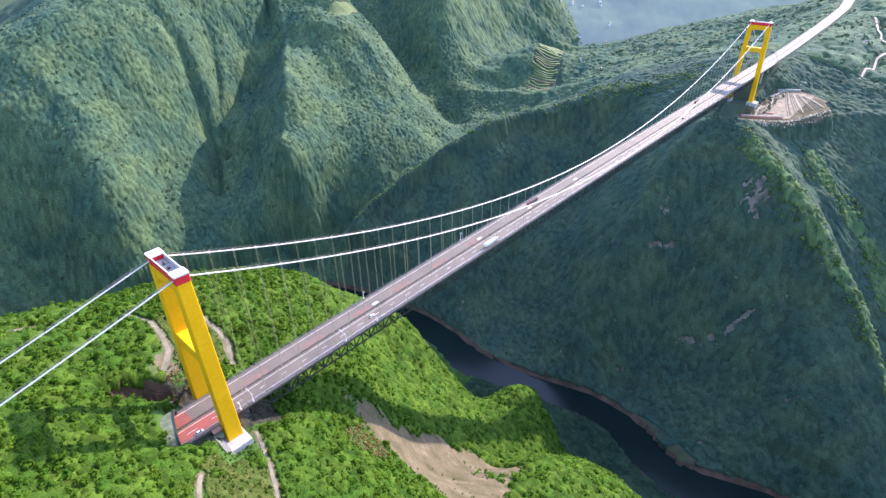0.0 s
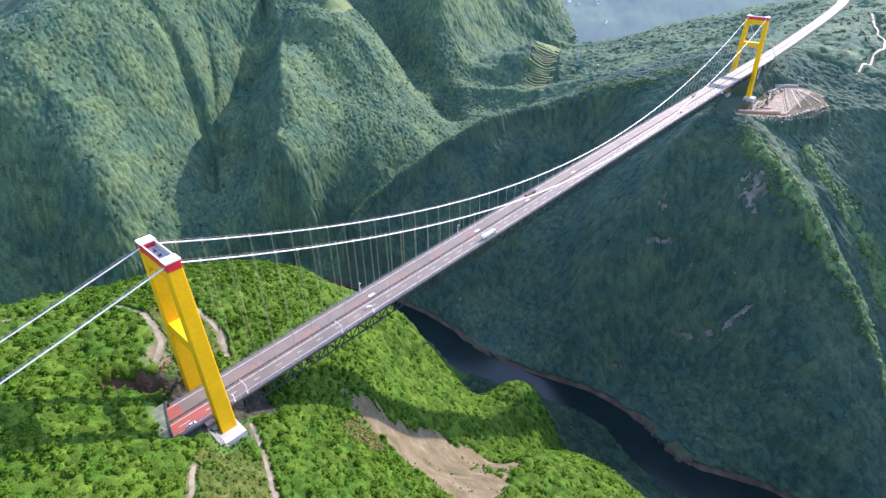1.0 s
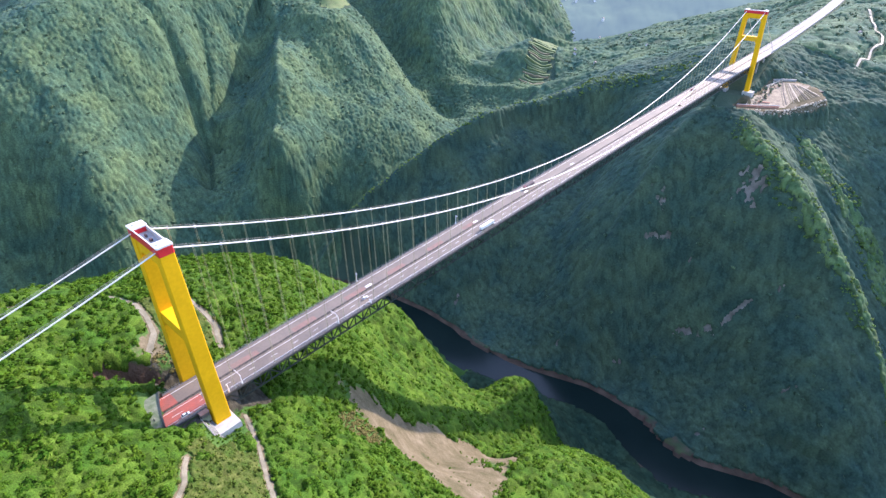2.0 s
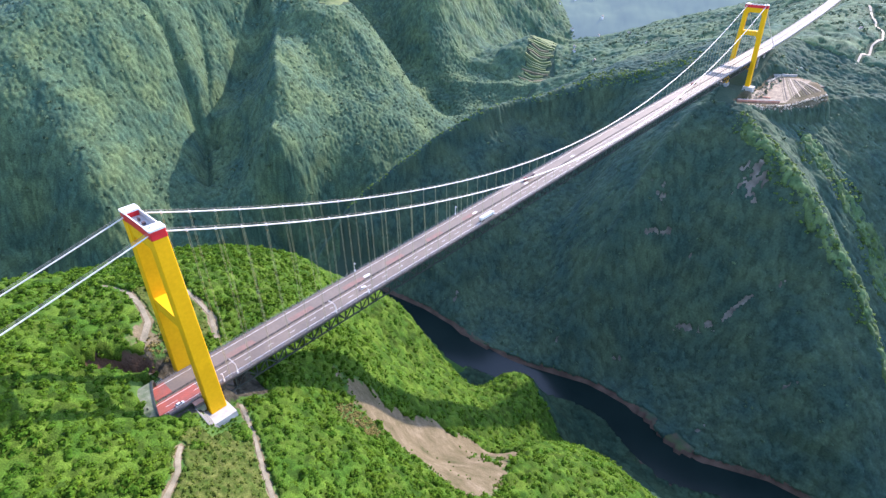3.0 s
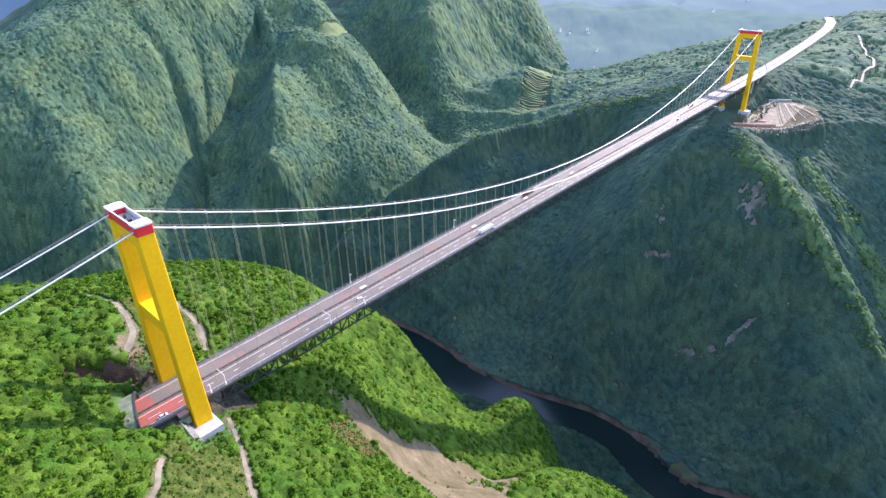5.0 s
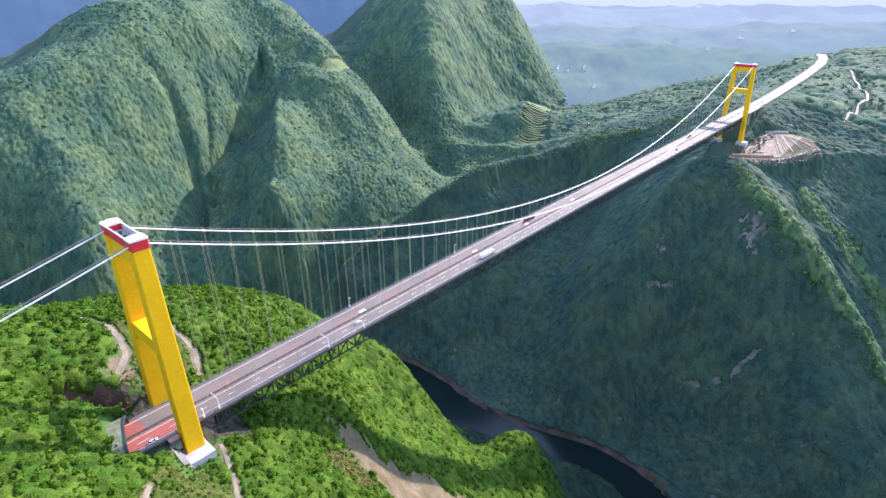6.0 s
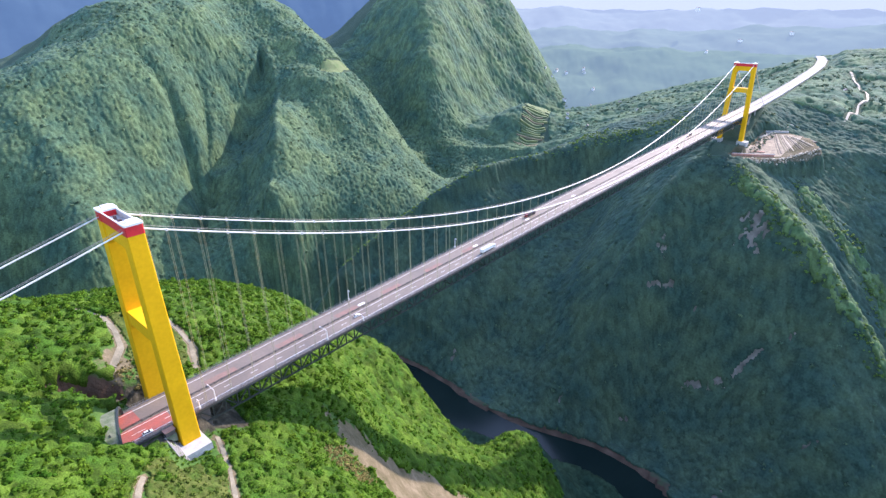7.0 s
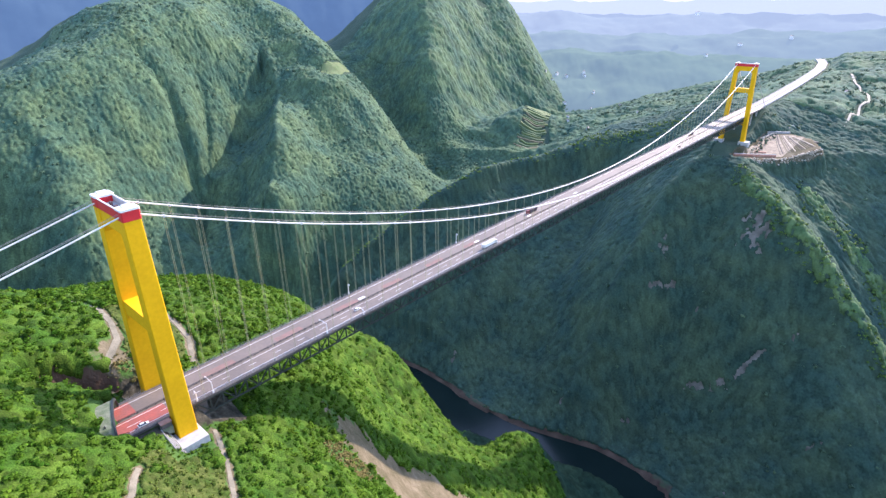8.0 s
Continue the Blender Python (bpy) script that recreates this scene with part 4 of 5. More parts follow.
def approach_road():
    """The road past the far tower, curving away over the plateau."""
    pts = [Vector(q) for q in _densify(APPROACH, 16)]
    t = thing("approach_road", (0, 0, 0), "pale concrete highway curving away beyond the far tower", "road", kind="structure")

    def band(y0, y1, rise, depth):
        bm = bmesh.new()
        rows = []
        for i, q in enumerate(pts):
            d = (pts[min(i + 1, len(pts) - 1)] - pts[max(i - 1, 0)]).normalized()
            side = Vector((-d.y, d.x, 0))
            rows.append([bm.verts.new(q + side * y + Vector((0, 0, z))) for y, z in ((y0, rise), (y1, rise), (y1, rise - depth), (y0, rise - depth))])
        for r, s in zip(rows[:-1], rows[1:]):
            for i in range(4):
                bm.faces.new((r[i], r[(i + 1) % 4], s[(i + 1) % 4], s[i]))
        bm.faces.new(rows[0][::-1])
        bm.faces.new(rows[-1])
        return bm
    part("carriageway", band(-10.4, -0.7, 0.0, 1.6), PALE_ROAD, t)
    part("carriageway", band(0.7, 10.4, 0.0, 1.6), PALE_ROAD, t)
    part("median_barrier", band(-0.7, 0.7, 0.6, 1.6), STEEL_DARK, t, "dark median barrier")
    part("edge_barrier", band(-10.8, -10.4, 0.9, 2.4), CONCRETE, t)
    part("edge_barrier", band(10.4, 10.8, 0.9, 2.4), CONCRETE, t)
    return t


approach_road()


def viaduct_pier(x):
    z = float(ground_height(np.array([x]), np.array([0.0]))[0]) - 2
    t = thing("viaduct_pier", (x, 0, z), "slender pale concrete pier pair under the approach road", "bridge pier", "piers of the approach viaduct")
    h = deck_z(900) - 1.3 - z
    for y in (-7.5, 7.5):
        part("column", boxed((-0.9, 0.9, y - 1.1, y + 1.1, 0, h - 1.8), bevel=0.2), CONCRETE, t)
    part("pier_cap", boxed((-1.1, 1.1, -11.5, 11.5, h - 1.8, h), bevel=0.2), CONCRETE, t)
    return t


for _x in (932, 962, 992, 1022):
    viaduct_pier(_x)


def abutment():
    t = thing("abutment", (12, 0, -12), "dark brown concrete abutment wall under the end of the deck", "abutment", kind="structure")
    part("wall", boxed((-3, 1.5, -12.4, 12.4, -8, 9.2), bevel=0.2), BROWN_CONCRETE, t)
    part("road_base", boxed((-36, -3, -12.9, 12.9, 5.5, 9.6)), BROWN_CONCRETE, t, "concrete base below the road at the tunnel")
    return t


abutment()


def service_hut():
    t = thing("service_hut", (-7.5, -16.0, -3.4), "small red-brown roofed service hut beside the tower leg", "hut")
    part("wall", boxed((-2.2, 2.2, -1.3, 1.3, 0, 2.4)), BROWN_CONCRETE, t)
    part("roof", boxed((-2.5, 2.5, -1.6, 1.6, 2.4, 2.7)), RUSTY, t, "red-brown sheet roof")
    part("base", boxed((-2.4, 2.4, -1.5, 1.5, -4, 0)), OLD_CONCRETE, t)
    return t


service_hut()


def drain_pipes():
    t = thing("pipe_rack", (-10.2, -17.0, -3.4), "grey drain pipes lying down the bank beside the tower footing", "pipes")
    for k in range(5):
        part("pipe", tube(bmesh.new(), [(k * 0.85, 0, -1.2 * k), (k * 0.85 + 0.3, -5, -1.5 - 1.2 * k), (k * 0.85 + 0.8, -11, -4.5 - 1.2 * k)], 0.35, 10), STEEL_GREY, t)
    return t


drain_pipes()


def cantilever_mast(x, y, reach, tall, label):
    t = thing("sign_mast", (x, y, deck_z(x) + 0.15), label, "mast", "masts on the deck")
    s = 1 if reach > 0 else -1
    part("pole", tube(bmesh.new(), [(0, 0, 0), (0, 0, tall)], 0.2, 8), WHITE, t)
    part("arm", tube(bmesh.new(), [(0, 0, tall - 0.3), (0, reach * 0.5, tall), (0, reach, tall)], 0.14, 6), WHITE, t)
    part("camera_box", boxed((-0.3, 0.3, reach - 0.4 * s - 0.3, reach - 0.4 * s + 0.3, tall - 0.6, tall - 0.1), bevel=0.06), WHITE, t, "white camera housing")
    part("cabinet", boxed((-0.4, 0.4, -0.35, 0.35, 0, 1.5), bevel=0.05), WHITE, t, "white control cabinet")
    return t


for _x, _y, _r, _h in ((17, -12.9, 6.5, 6.5), (9, -12.9, 1.6, 5.0), (85, -12.9, 6.5, 6.5), (112, -12.9, 1.2, 3.0), (122, 12.9, -1.6, 7.5), (228, 12.9, -1.6, 8.0)):
    cantilever_mast(_x, _y, _r, _h, "white steel mast with an arm and camera at the deck edge")


# ---- works below the far tower ----
def earth_works():
    """A sloping triangle of raw earth: walls along its lower edge, furrowed banks that fan out from its head."""
    t = thing("work_terrace", (0, 0, 0), "raw earth work terrace with low retaining walls below the tower", "terrace")
    level = lambda x, y, up: (x, y, float(ground_height(np.array([x]), np.array([y]))[0]) + up)

    def run(name, line, wide, tall, mat, label):
        bm = bmesh.new()
        for a, b in zip(line[:-1], line[1:]):
            strut(bm, level(*a, tall * 0.3), level(*b, tall * 0.3), wide, tall)
        part(name, bm, mat, t, label)
    floor = bmesh.new()
    for i, row in enumerate(zip(np.linspace(0, 1, 13)[:-1], np.linspace(0, 1, 13)[1:])):
        ends = []
        for u in row:
            ends.append([floor.verts.new(level(872 + (980 - 872) * u + (30 - 12 * u) * w, -26 - 6 * u - (50 + 5 * u) * w, 0.25)) for w in np.linspace(0, 1, 9)])
        for a, b, c, d in zip(ends[0][:-1], ends[0][1:], ends[1][1:], ends[1][:-1]):
            floor.faces.new((a, b, c, d))
    bmesh.ops.remove_doubles(floor, verts=floor.verts, dist=0.01)
    part("levelled_earth", floor, RAW_EARTH, t, "pale levelled earth")
    run("retaining_wall", [(868, -15), (882, -42), (897, -68)], 3.0, 4.0, RUSTY, "long red-brown shuttered wall")
    run("wall_coping", [(869.5, -15), (883.5, -42), (898.5, -68)], 1.2, 4.8, CONCRETE, "pale concrete coping")
    stones, lower_edge = bmesh.new(), _densify([(853, -25), (868, -52), (886, -76), (906, -90), (930, -106), (949, -118)], 1.2)
    for k, (x, y) in enumerate(lower_edge):
        for _ in range(2):
            px, py, size = x + random.uniform(-4.5, 3.0), y + random.uniform(-3.0, 3.0), random.uniform(0.6, 2.1)
            turn = Euler((random.uniform(-0.5, 0.5), random.uniform(-0.5, 0.5), random.uniform(0, 3.1)))
            bmesh.ops.create_cube(stones, size=1.0, matrix=Matrix.LocRotScale(level(px, py, 0.3 * size), turn, (size * 1.5, size, size * 0.8)))
    tagged(part("rubble_bank", stones, DIRT, t, "pale rubble bank along the lower edge"), kind="stuff")
    run("head_wall", [(985, -32), (994, -47), (1003, -62)], 2.0, 4.0, CONCRETE, "pale concrete wall at the head of the terrace")
    run("path", [(983, -34), (958, -33), (938, -38), (925, -34)], 3.0, 1.0, DIRT, "pale footpath along the terrace")
    for k in range(15):
        u = k / 14
        head, foot = (986 - 4 * u, -44 - 30 * u), (908 + 50 * u, -72 - 36 * u)
        run("earth_bank", [head, ((head[0] + foot[0]) / 2 + 3, (head[1] + foot[1]) / 2 + 2.5), foot], 1.1 + 0.5 * math.sin(k * 2.3), 0.6, (TRACK, FALLOW, DIRT, BROWN_CONCRETE)[k * 7 % 4], "low furrow of raw earth")
    run("formwork", [(905, -36), (908, -52)], 3.0, 1.6, RUSTY, "red-brown stacked shuttering")
    run("spoil_heap", [(1000, -78), (992, -92), (975, -106)], 7.0, 2.0, BROWN_CONCRETE, "grey spoil heap")
    return t


earth_works()


def ribbon(name, line, width, mat, label, category, kind="", lift=1.6, step=8):
    """A track that lies on the ground."""
    pts = _densify(line, step)
    xs, ys = np.array([q[0] for q in pts], float), np.array([q[1] for q in pts], float)
    dx, dy = np.gradient(xs), np.gradient(ys)
    n = np.hypot(dx, dy)
    bm = bmesh.new()
    rows = []
    wob = width * (0.75 + 0.5 * value_noise(xs * 3, ys * 3, 20))
    left = np.stack([xs - dy / n * wob, ys + dx / n * wob], -1)
    right = np.stack([xs + dy / n * wob, ys - dx / n * wob], -1)
    zl, zr = ground_height(left[:, 0], left[:, 1]) + lift, ground_height(right[:, 0], right[:, 1]) + lift
    for a, za, b, zb in zip(left, zl, right, zr):
        rows.append([bm.verts.new(q) for q in ((*a, za), (*b, zb), (*b, zb - 3), (*a, za - 3))])
    for r, s in zip(rows[:-1], rows[1:]):
        for i in range(4):
            bm.faces.new((r[i], r[(i + 1) % 4], s[(i + 1) % 4], s[i]))
    bm.faces.new(rows[0][::-1])
    bm.faces.new(rows[-1])
    return tagged(part(name, bm, mat), label, category, kind=kind)


FIELD = [(1262, 606), (1288, 660), (1420, 735), (1500, 745), (1500, 690), (1400, 640), (1330, 592)]


def in_field(x, y):
    return polygon_distance(np.asarray(x, float), np.asarray(y, float), FIELD) < 4


DIRT_ROADS = [[(1078, -127), (1127, -125), (1160, -133), (1192, -129), (1234, -137), (1282, -130), (1330, -112), (1360, -106), (1380, -96), (1430, -84), (1464, -73)], [(960, -30), (985, -40), (1010, -52), (1040, -62)]]


def on_dirt_road(x, y):
    return np.minimum(*(polyline_distance(x, y, line) for line in DIRT_ROADS)) < 7


for _line, _w in TRACKS:
    ribbon("dirt_track", _line, _w * 0.95, TRACK, "pale trodden dirt track through the scrub", "track", "structure", 0.3, 2.5)
for _line in DIRT_ROADS:
    ribbon("dirt_road", _line, 1.8, DIRT, "winding pale dirt road on the plateau", "road", "structure")


def terraced_field():
    """Narrow terraces that bend round the valley's side, each a step above the last."""
    t = thing("terraced_field", (1330, 640, 0), "stepped green and brown farm terraces in the side valley", "field")
    path = _densify([(1275, 628), (1340, 655), (1410, 690), (1500, 722)], 8)
    for k, (x, y) in enumerate(path[:-1]):
        a, b = Vector((x, y)), Vector(path[k + 1])
        d = (b - a).normalized()
        n = Vector((-d.y, d.x))
        wide = 34 + 8 * math.sin(k * 1.7)
        bm = bmesh.new()
        rows = []
        for i in range(9):
            u = i / 4 - 1
            bend = d * (9 * (1 - u * u) * (0.7 + 0.3 * math.sin(k))) 
            p, q = a + n * (u * wide) - bend, b + n * (u * wide) - bend - d * 0.8
            z = float(max(ground_height(np.array([p.x, q.x]), np.array([p.y, q.y])))) + 1.2
            rows.append([bm.verts.new((c.x - 1330, c.y - 640, h)) for c, h in ((p, z - 9), (p, z), (q, z + 0.3), (q, z - 9))])
        for r, s in zip(rows[:-1], rows[1:]):
            for i in range(3):
                bm.faces.new((r[i], r[i + 1], s[i + 1], s[i]))
        bm.faces.new(rows[0])
        bm.faces.new(rows[-1][::-1])
        part("terrace", bm, (CROP, FALLOW, CROP, GRASS)[(k * 5 + k // 4) % 4] if k < 15 else (GRASS, CROP)[k % 2], t)
    return t


terraced_field()


ribbon("ploughed_field", [(1535, 676), (1560, 668), (1590, 655)], 16, FALLOW, "brown ploughed field in the side valley", "field")
ribbon("vegetable_plot", [(1600, 628), (1640, 622)], 12, CROP, "light green vegetable plot in the side valley", "field")


def meadow():
    """A small mown clearing high on the lit hill."""
    bm = bmesh.new()
    rows = []
    for i in range(13):
        a = np.linspace(0, 2 * np.pi, 25)[:-1]
        r = i / 12 * (1 + 0.18 * np.sin(3 * a + 1) + 0.1 * np.sin(7 * a))
        x, y = 890 + 46 * r * np.cos(a), 990 + 17 * r * np.sin(a)
        z = ground_height(x, y) + 0.7
        rows.append([bm.verts.new(q) for q in zip(x, y, z)])
    for r, s in zip(rows[:-1], rows[1:]):
        for k in range(24):
            bm.faces.new((r[k], s[k], s[(k + 1) % 24], r[(k + 1) % 24]))
    bmesh.ops.remove_doubles(bm, verts=bm.verts, dist=0.05)
    ob = part("meadow", bm, GRASS)
    return tagged(ob, "small light green meadow clearing in the forest", "meadow", kind="structure")


meadow()


# ---- vehicles ----
def wheel_set(t, places, r, w):
    bm = bmesh.new()
    tube(bm, [(0, -w / 2, 0), (0, w / 2, 0)], r, 12)
    first = part("wheel", bm, TYRE, t)
    hub = part("rim", tube(bmesh.new(), [(0, -w / 2 - 0.02, 0), (0, w / 2 + 0.02, 0)], r * 0.5, 8), STEEL_GREY, first)
    for k, (x, y) in enumerate(places):
        ob = first if k == 0 else new("wheel", first.data)
        ob.parent, ob.location = t, (x, y, r)
        if k:
            h = new("rim", hub.data)
            h.parent = ob


def lorry(x, y, turn, long, cargo, cab, label, high=3.9):
    t = thing("lorry", (x, y, deck_z(x) + 0.02), label, "lorry", turn=turn)
    part("cargo_body", boxed((-long / 2, long / 2 - 2.9, -1.25, 1.25, 1.15, high), bevel=0.08), cargo, t)
    part("chassis", boxed((-long / 2 + 0.2, long / 2 - 0.4, -0.9, 0.9, 0.7, 1.15)), STEEL_DARK, t)
    a, b = long / 2 - 2.6, long / 2
    c = part("cab", prism([[(a, -1.22, 0.7), (a, 1.22, 0.7), (a, 1.2, 3.3), (a, -1.2, 3.3)], [(b - 0.5, -1.22, 0.7), (b - 0.5, 1.22, 0.7), (b - 0.7, 1.15, 3.2), (b - 0.7, -1.15, 3.2)], [(b, -1.2, 0.7), (b, 1.2, 0.7), (b - 0.25, 1.1, 2.3), (b - 0.25, -1.1, 2.3)]]), cab, t)
    part("windscreen", boxed((b - 0.62, b - 0.42, -1.05, 1.05, 2.1, 2.9)), GLASS, c)
    for s in (-1, 1):
        part("side_window", boxed((a + 0.5, b - 0.8, s * 1.2 - 0.04, s * 1.2 + 0.04, 2.0, 2.8)), GLASS, c)
        part("headlight", boxed((b - 0.08, b + 0.03, s * 0.85 - 0.2, s * 0.85 + 0.2, 0.9, 1.15)), WHITE, c)
        part("mirror", boxed((b - 0.6, b - 0.45, s * 1.45 - 0.12, s * 1.45 + 0.12, 2.0, 2.7)), DARK, c)
    wheel_set(t, [(px, s * 1.05) for px in (-long / 2 + 1.2, -long / 2 + 2.5, -long / 2 + 3.8, long / 2 - 4.4, long / 2 - 1.3) for s in (-1, 1)], 0.5, 0.35)
    return t


lorry(241, -9.4, 0.0, 17.0, TRUCK_WHITE, TRUCK_WHITE, "long white box lorry driving on the bridge")
lorry(323, 6.6, math.pi, 15.0, TRUCK_DARK, CAB_RED, "lorry with a dark tarpaulin load on the bridge", 3.4)
lorry(716, 6.6, math.pi, 13.0, TRUCK_DARK, CAB_RED, "lorry with a dark tarpaulin load on the bridge", 3.2)


def car(x, y, z, turn, paint, label):
    t = thing("car", (x, y, z), label, "car", turn=turn)
    side = [(-2.2, 0.35), (2.2, 0.35), (2.25, 0.75), (1.2, 0.95), (-2.2, 1.0)]
    body = part("body", prism([[(px, -0.86, pz) for px, pz in side], [(px, 0.86, pz) for px, pz in side]]), paint, t)
    top = [(-2.0, 0.98), (1.15, 0.95), (0.45, 1.48), (-1.5, 1.5)]
    part("cabin", prism([[(px, -0.78, pz) for px, pz in top[:2]] + [(px, -0.65, pz) for px, pz in top[2:]], [(px, 0.78, pz) for px, pz in top[:2]] + [(px, 0.65, pz) for px, pz in top[2:]]]), GLASS, t, "dark window glass")
    part("roof", boxed((-1.45, 0.4, -0.64, 0.64, 1.49, 1.54)), paint, t)
    for s in (-1, 1):
        part("headlight", boxed((2.18, 2.27, s * 0.6 - 0.18, s * 0.6 + 0.18, 0.62, 0.78)), WHITE, t)
        part("tail_light", boxed((-2.25, -2.17, s * 0.62 - 0.15, s * 0.62 + 0.15, 0.7, 0.9)), RED, t)
    wheel_set(t, [(px, s * 0.78) for px in (-1.35, 1.4) for s in (-1, 1)], 0.32, 0.22)
    return t


car(113, -6.0, deck_z(113) + 0.02, 0.0, TRUCK_WHITE, "small white car driving on the bridge")
car(-14.5, -10.4, deck_z(0) + 0.02, 0.0, TRUCK_WHITE, "white car parked by the tunnel mouth")
car(640, -5.8, deck_z(640) + 0.02, 0.0, TRUCK_DARK, "dark car driving on the bridge")


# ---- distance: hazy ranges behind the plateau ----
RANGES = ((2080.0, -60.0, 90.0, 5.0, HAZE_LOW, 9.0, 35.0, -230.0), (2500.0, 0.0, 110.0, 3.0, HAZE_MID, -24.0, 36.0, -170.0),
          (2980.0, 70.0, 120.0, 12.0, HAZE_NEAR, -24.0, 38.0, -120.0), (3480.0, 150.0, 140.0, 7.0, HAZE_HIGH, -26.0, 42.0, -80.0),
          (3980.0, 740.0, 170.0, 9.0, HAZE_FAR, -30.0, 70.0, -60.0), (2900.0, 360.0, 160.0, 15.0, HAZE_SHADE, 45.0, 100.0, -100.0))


def range_height(x, y, far, low, tall, seed, foot):
    """A long ridge round the valley, that far from its middle, lower towards the road."""
    s = np.arctan2(y + 245.0, x + 70.0)
    d = np.hypot(x + 70.0, y + 245.0) - far
    crest = low + tall * (fbm(s * 900.0 + seed * 50, s * 0 + seed * 3.0, 210, 4) - 0.25)
    return foot + np.clip(d / 480, 0, 1) ** 0.8 * (crest - foot) + (fbm(x, y, 170, 5) - 0.5) * 62 * np.clip(d / 100, 0, 1)


def range_of_hills(far, low, tall, seed, mat, a0, a1, foot):
    n, m = 260, 40
    ang = np.radians(np.linspace(a0, a1, n + 1))[:, None]
    rad = far + np.linspace(0, 720, m + 1)[None, :]
    x, y = -70.0 + np.cos(ang) * rad, -245.0 + np.sin(ang) * rad
    z = range_height(x, y, far, low, tall, seed, foot)
    k = np.arange((n + 1) * (m + 1)).reshape(n + 1, m + 1)
    me = bpy.data.meshes.new("backdrop")
    me.from_pydata(np.stack([x, y, z], -1).reshape(-1, 3), [], np.stack([k[:-1, :-1], k[:-1, 1:], k[1:, 1:], k[1:, :-1]], -1).reshape(-1, 4).tolist())
    me.polygons.foreach_set("use_smooth", np.ones(len(me.polygons), bool))
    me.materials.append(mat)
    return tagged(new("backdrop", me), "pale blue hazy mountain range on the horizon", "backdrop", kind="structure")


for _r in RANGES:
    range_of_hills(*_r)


def farm_house(x, y, turn, size):
    px, py = np.array([x], float), np.array([y], float)
    z = max([float(ground_height(px, py)[0])] + [float(range_height(px, py, *r[:4], r[7])[0]) for r in RANGES if r[0] < math.hypot(x + 70, y + 245) < r[0] + 720]) + 2.0
    t = thing("farm_house", (x, y, z), "small white farm house with a grey tiled roof", "house", "farm houses on the plateau", turn=turn)
    w, d, h = 7.0 * size, 4.5 * size, 6.0 * size
    part("wall", boxed((-w, w, -d, d, -5, h)), WHITE, t)
    part("roof", prism([[(-w - 0.6, -d - 0.7, h), (-w - 0.6, d + 0.7, h), (-w - 0.6, 0, h + 2.6)], [(w + 0.6, -d - 0.7, h), (w + 0.6, d + 0.7, h), (w + 0.6, 0, h + 2.6)]]), ROOF_TILE, t, "grey tiled gable roof")
    for k in (-0.6, 0.0, 0.6):
        for zz in (1.2, 3.9):
            part("window", boxed((k * w - 0.8, k * w + 0.8, -d - 0.06, -d + 0.1, zz * size, (zz + 1.4) * size)), GLASS, t)
    part("door", boxed((w * 0.3 - 0.6, w * 0.3 + 0.6, -d - 0.08, -d + 0.1, -0.2, 2.2 * size)), RUSTY, t)
    return t


for _x, _y, _a, _s in ((1860, 941, 0.4, 1.1), (1884, 925, 1.2, 1.0), (2005, 975, 0.2, 1.5), (2020, 938, 0.9, 1.4), (2063, 884, 0.5, 1.5), (2040, 868, 1.0, 1.1), (1917, 760, 0.3, 1.2), (1479, 617, 0.7, 1.0),
                       (3082, 848, 0.5, 2.2), (2834, 731, 0.8, 2.0), (3014, 587, 0.3, 1.8), (2700, 486, 1.1, 1.5), (1407, 510, 0.2, 0.9), (1811, 817, 0.9, 1.1), (1835, 723, 0.4, 1.0), (1250, -98, 0.5, 0.9),
                       (1455, 603, 0.8, 1.0), (1642, 624, 0.5, 1.2), (1720, 560, 1.0, 1.1), (1560, 430, 0.7, 1.0), (2838, 322, 0.6, 1.6), (2421, 531, 0.1, 1.3)):
    farm_house(_x, _y, _a, _s * 0.72)



# ---- woods ----
def leaf_cloud(rng, leaves, size, core=1, flat=0.75, heart=0.55):
    """One crown about one metre in radius: an uneven core and leaf tufts round several lumps."""
    bm = bmesh.new()
    bmesh.ops.create_icosphere(bm, subdivisions=core, radius=heart)
    for v in bm.verts:
        v.co *= 0.75 + 0.45 * rng.rand()
        v.co.z *= flat
    verts = [tuple(v.co) for v in bm.verts]
    faces = [tuple(v.index for v in f.verts) for f in bm.faces]
    bm.free()
    lumps = rng.normal(size=(6, 3))
    lumps /= np.linalg.norm(lumps, axis=1)[:, None]
    lumps[:, 2] = np.abs(lumps[:, 2]) * 0.9 - 0.15
    lumps *= 0.52
    for _ in range(leaves):
        c = lumps[rng.randint(6)]
        d = rng.normal(size=3)
        d /= np.linalg.norm(d)
        d[2] = d[2] if d[2] > -0.3 else -d[2]
        p = c + d * (0.38 + 0.16 * rng.rand())
        p[2] *= flat
        nrm = d + rng.normal(size=3) * 0.35 + np.array([0, 0, 0.35])
        nrm /= np.linalg.norm(nrm)
        u = np.cross(nrm, rng.normal(size=3))
        u /= np.linalg.norm(u)
        w = np.cross(nrm, u)
        s = size * (0.7 + 0.6 * rng.rand())
        k = len(verts)
        verts += [tuple(p + u * s), tuple(p + w * s * 0.8 + nrm * s * 0.2), tuple(p - u * s), tuple(p - w * s * 0.8 - nrm * s * 0.1)]
        faces += [(k, k + 1, k + 2), (k, k + 2, k + 3)]
    return np.array(verts), np.array(faces)


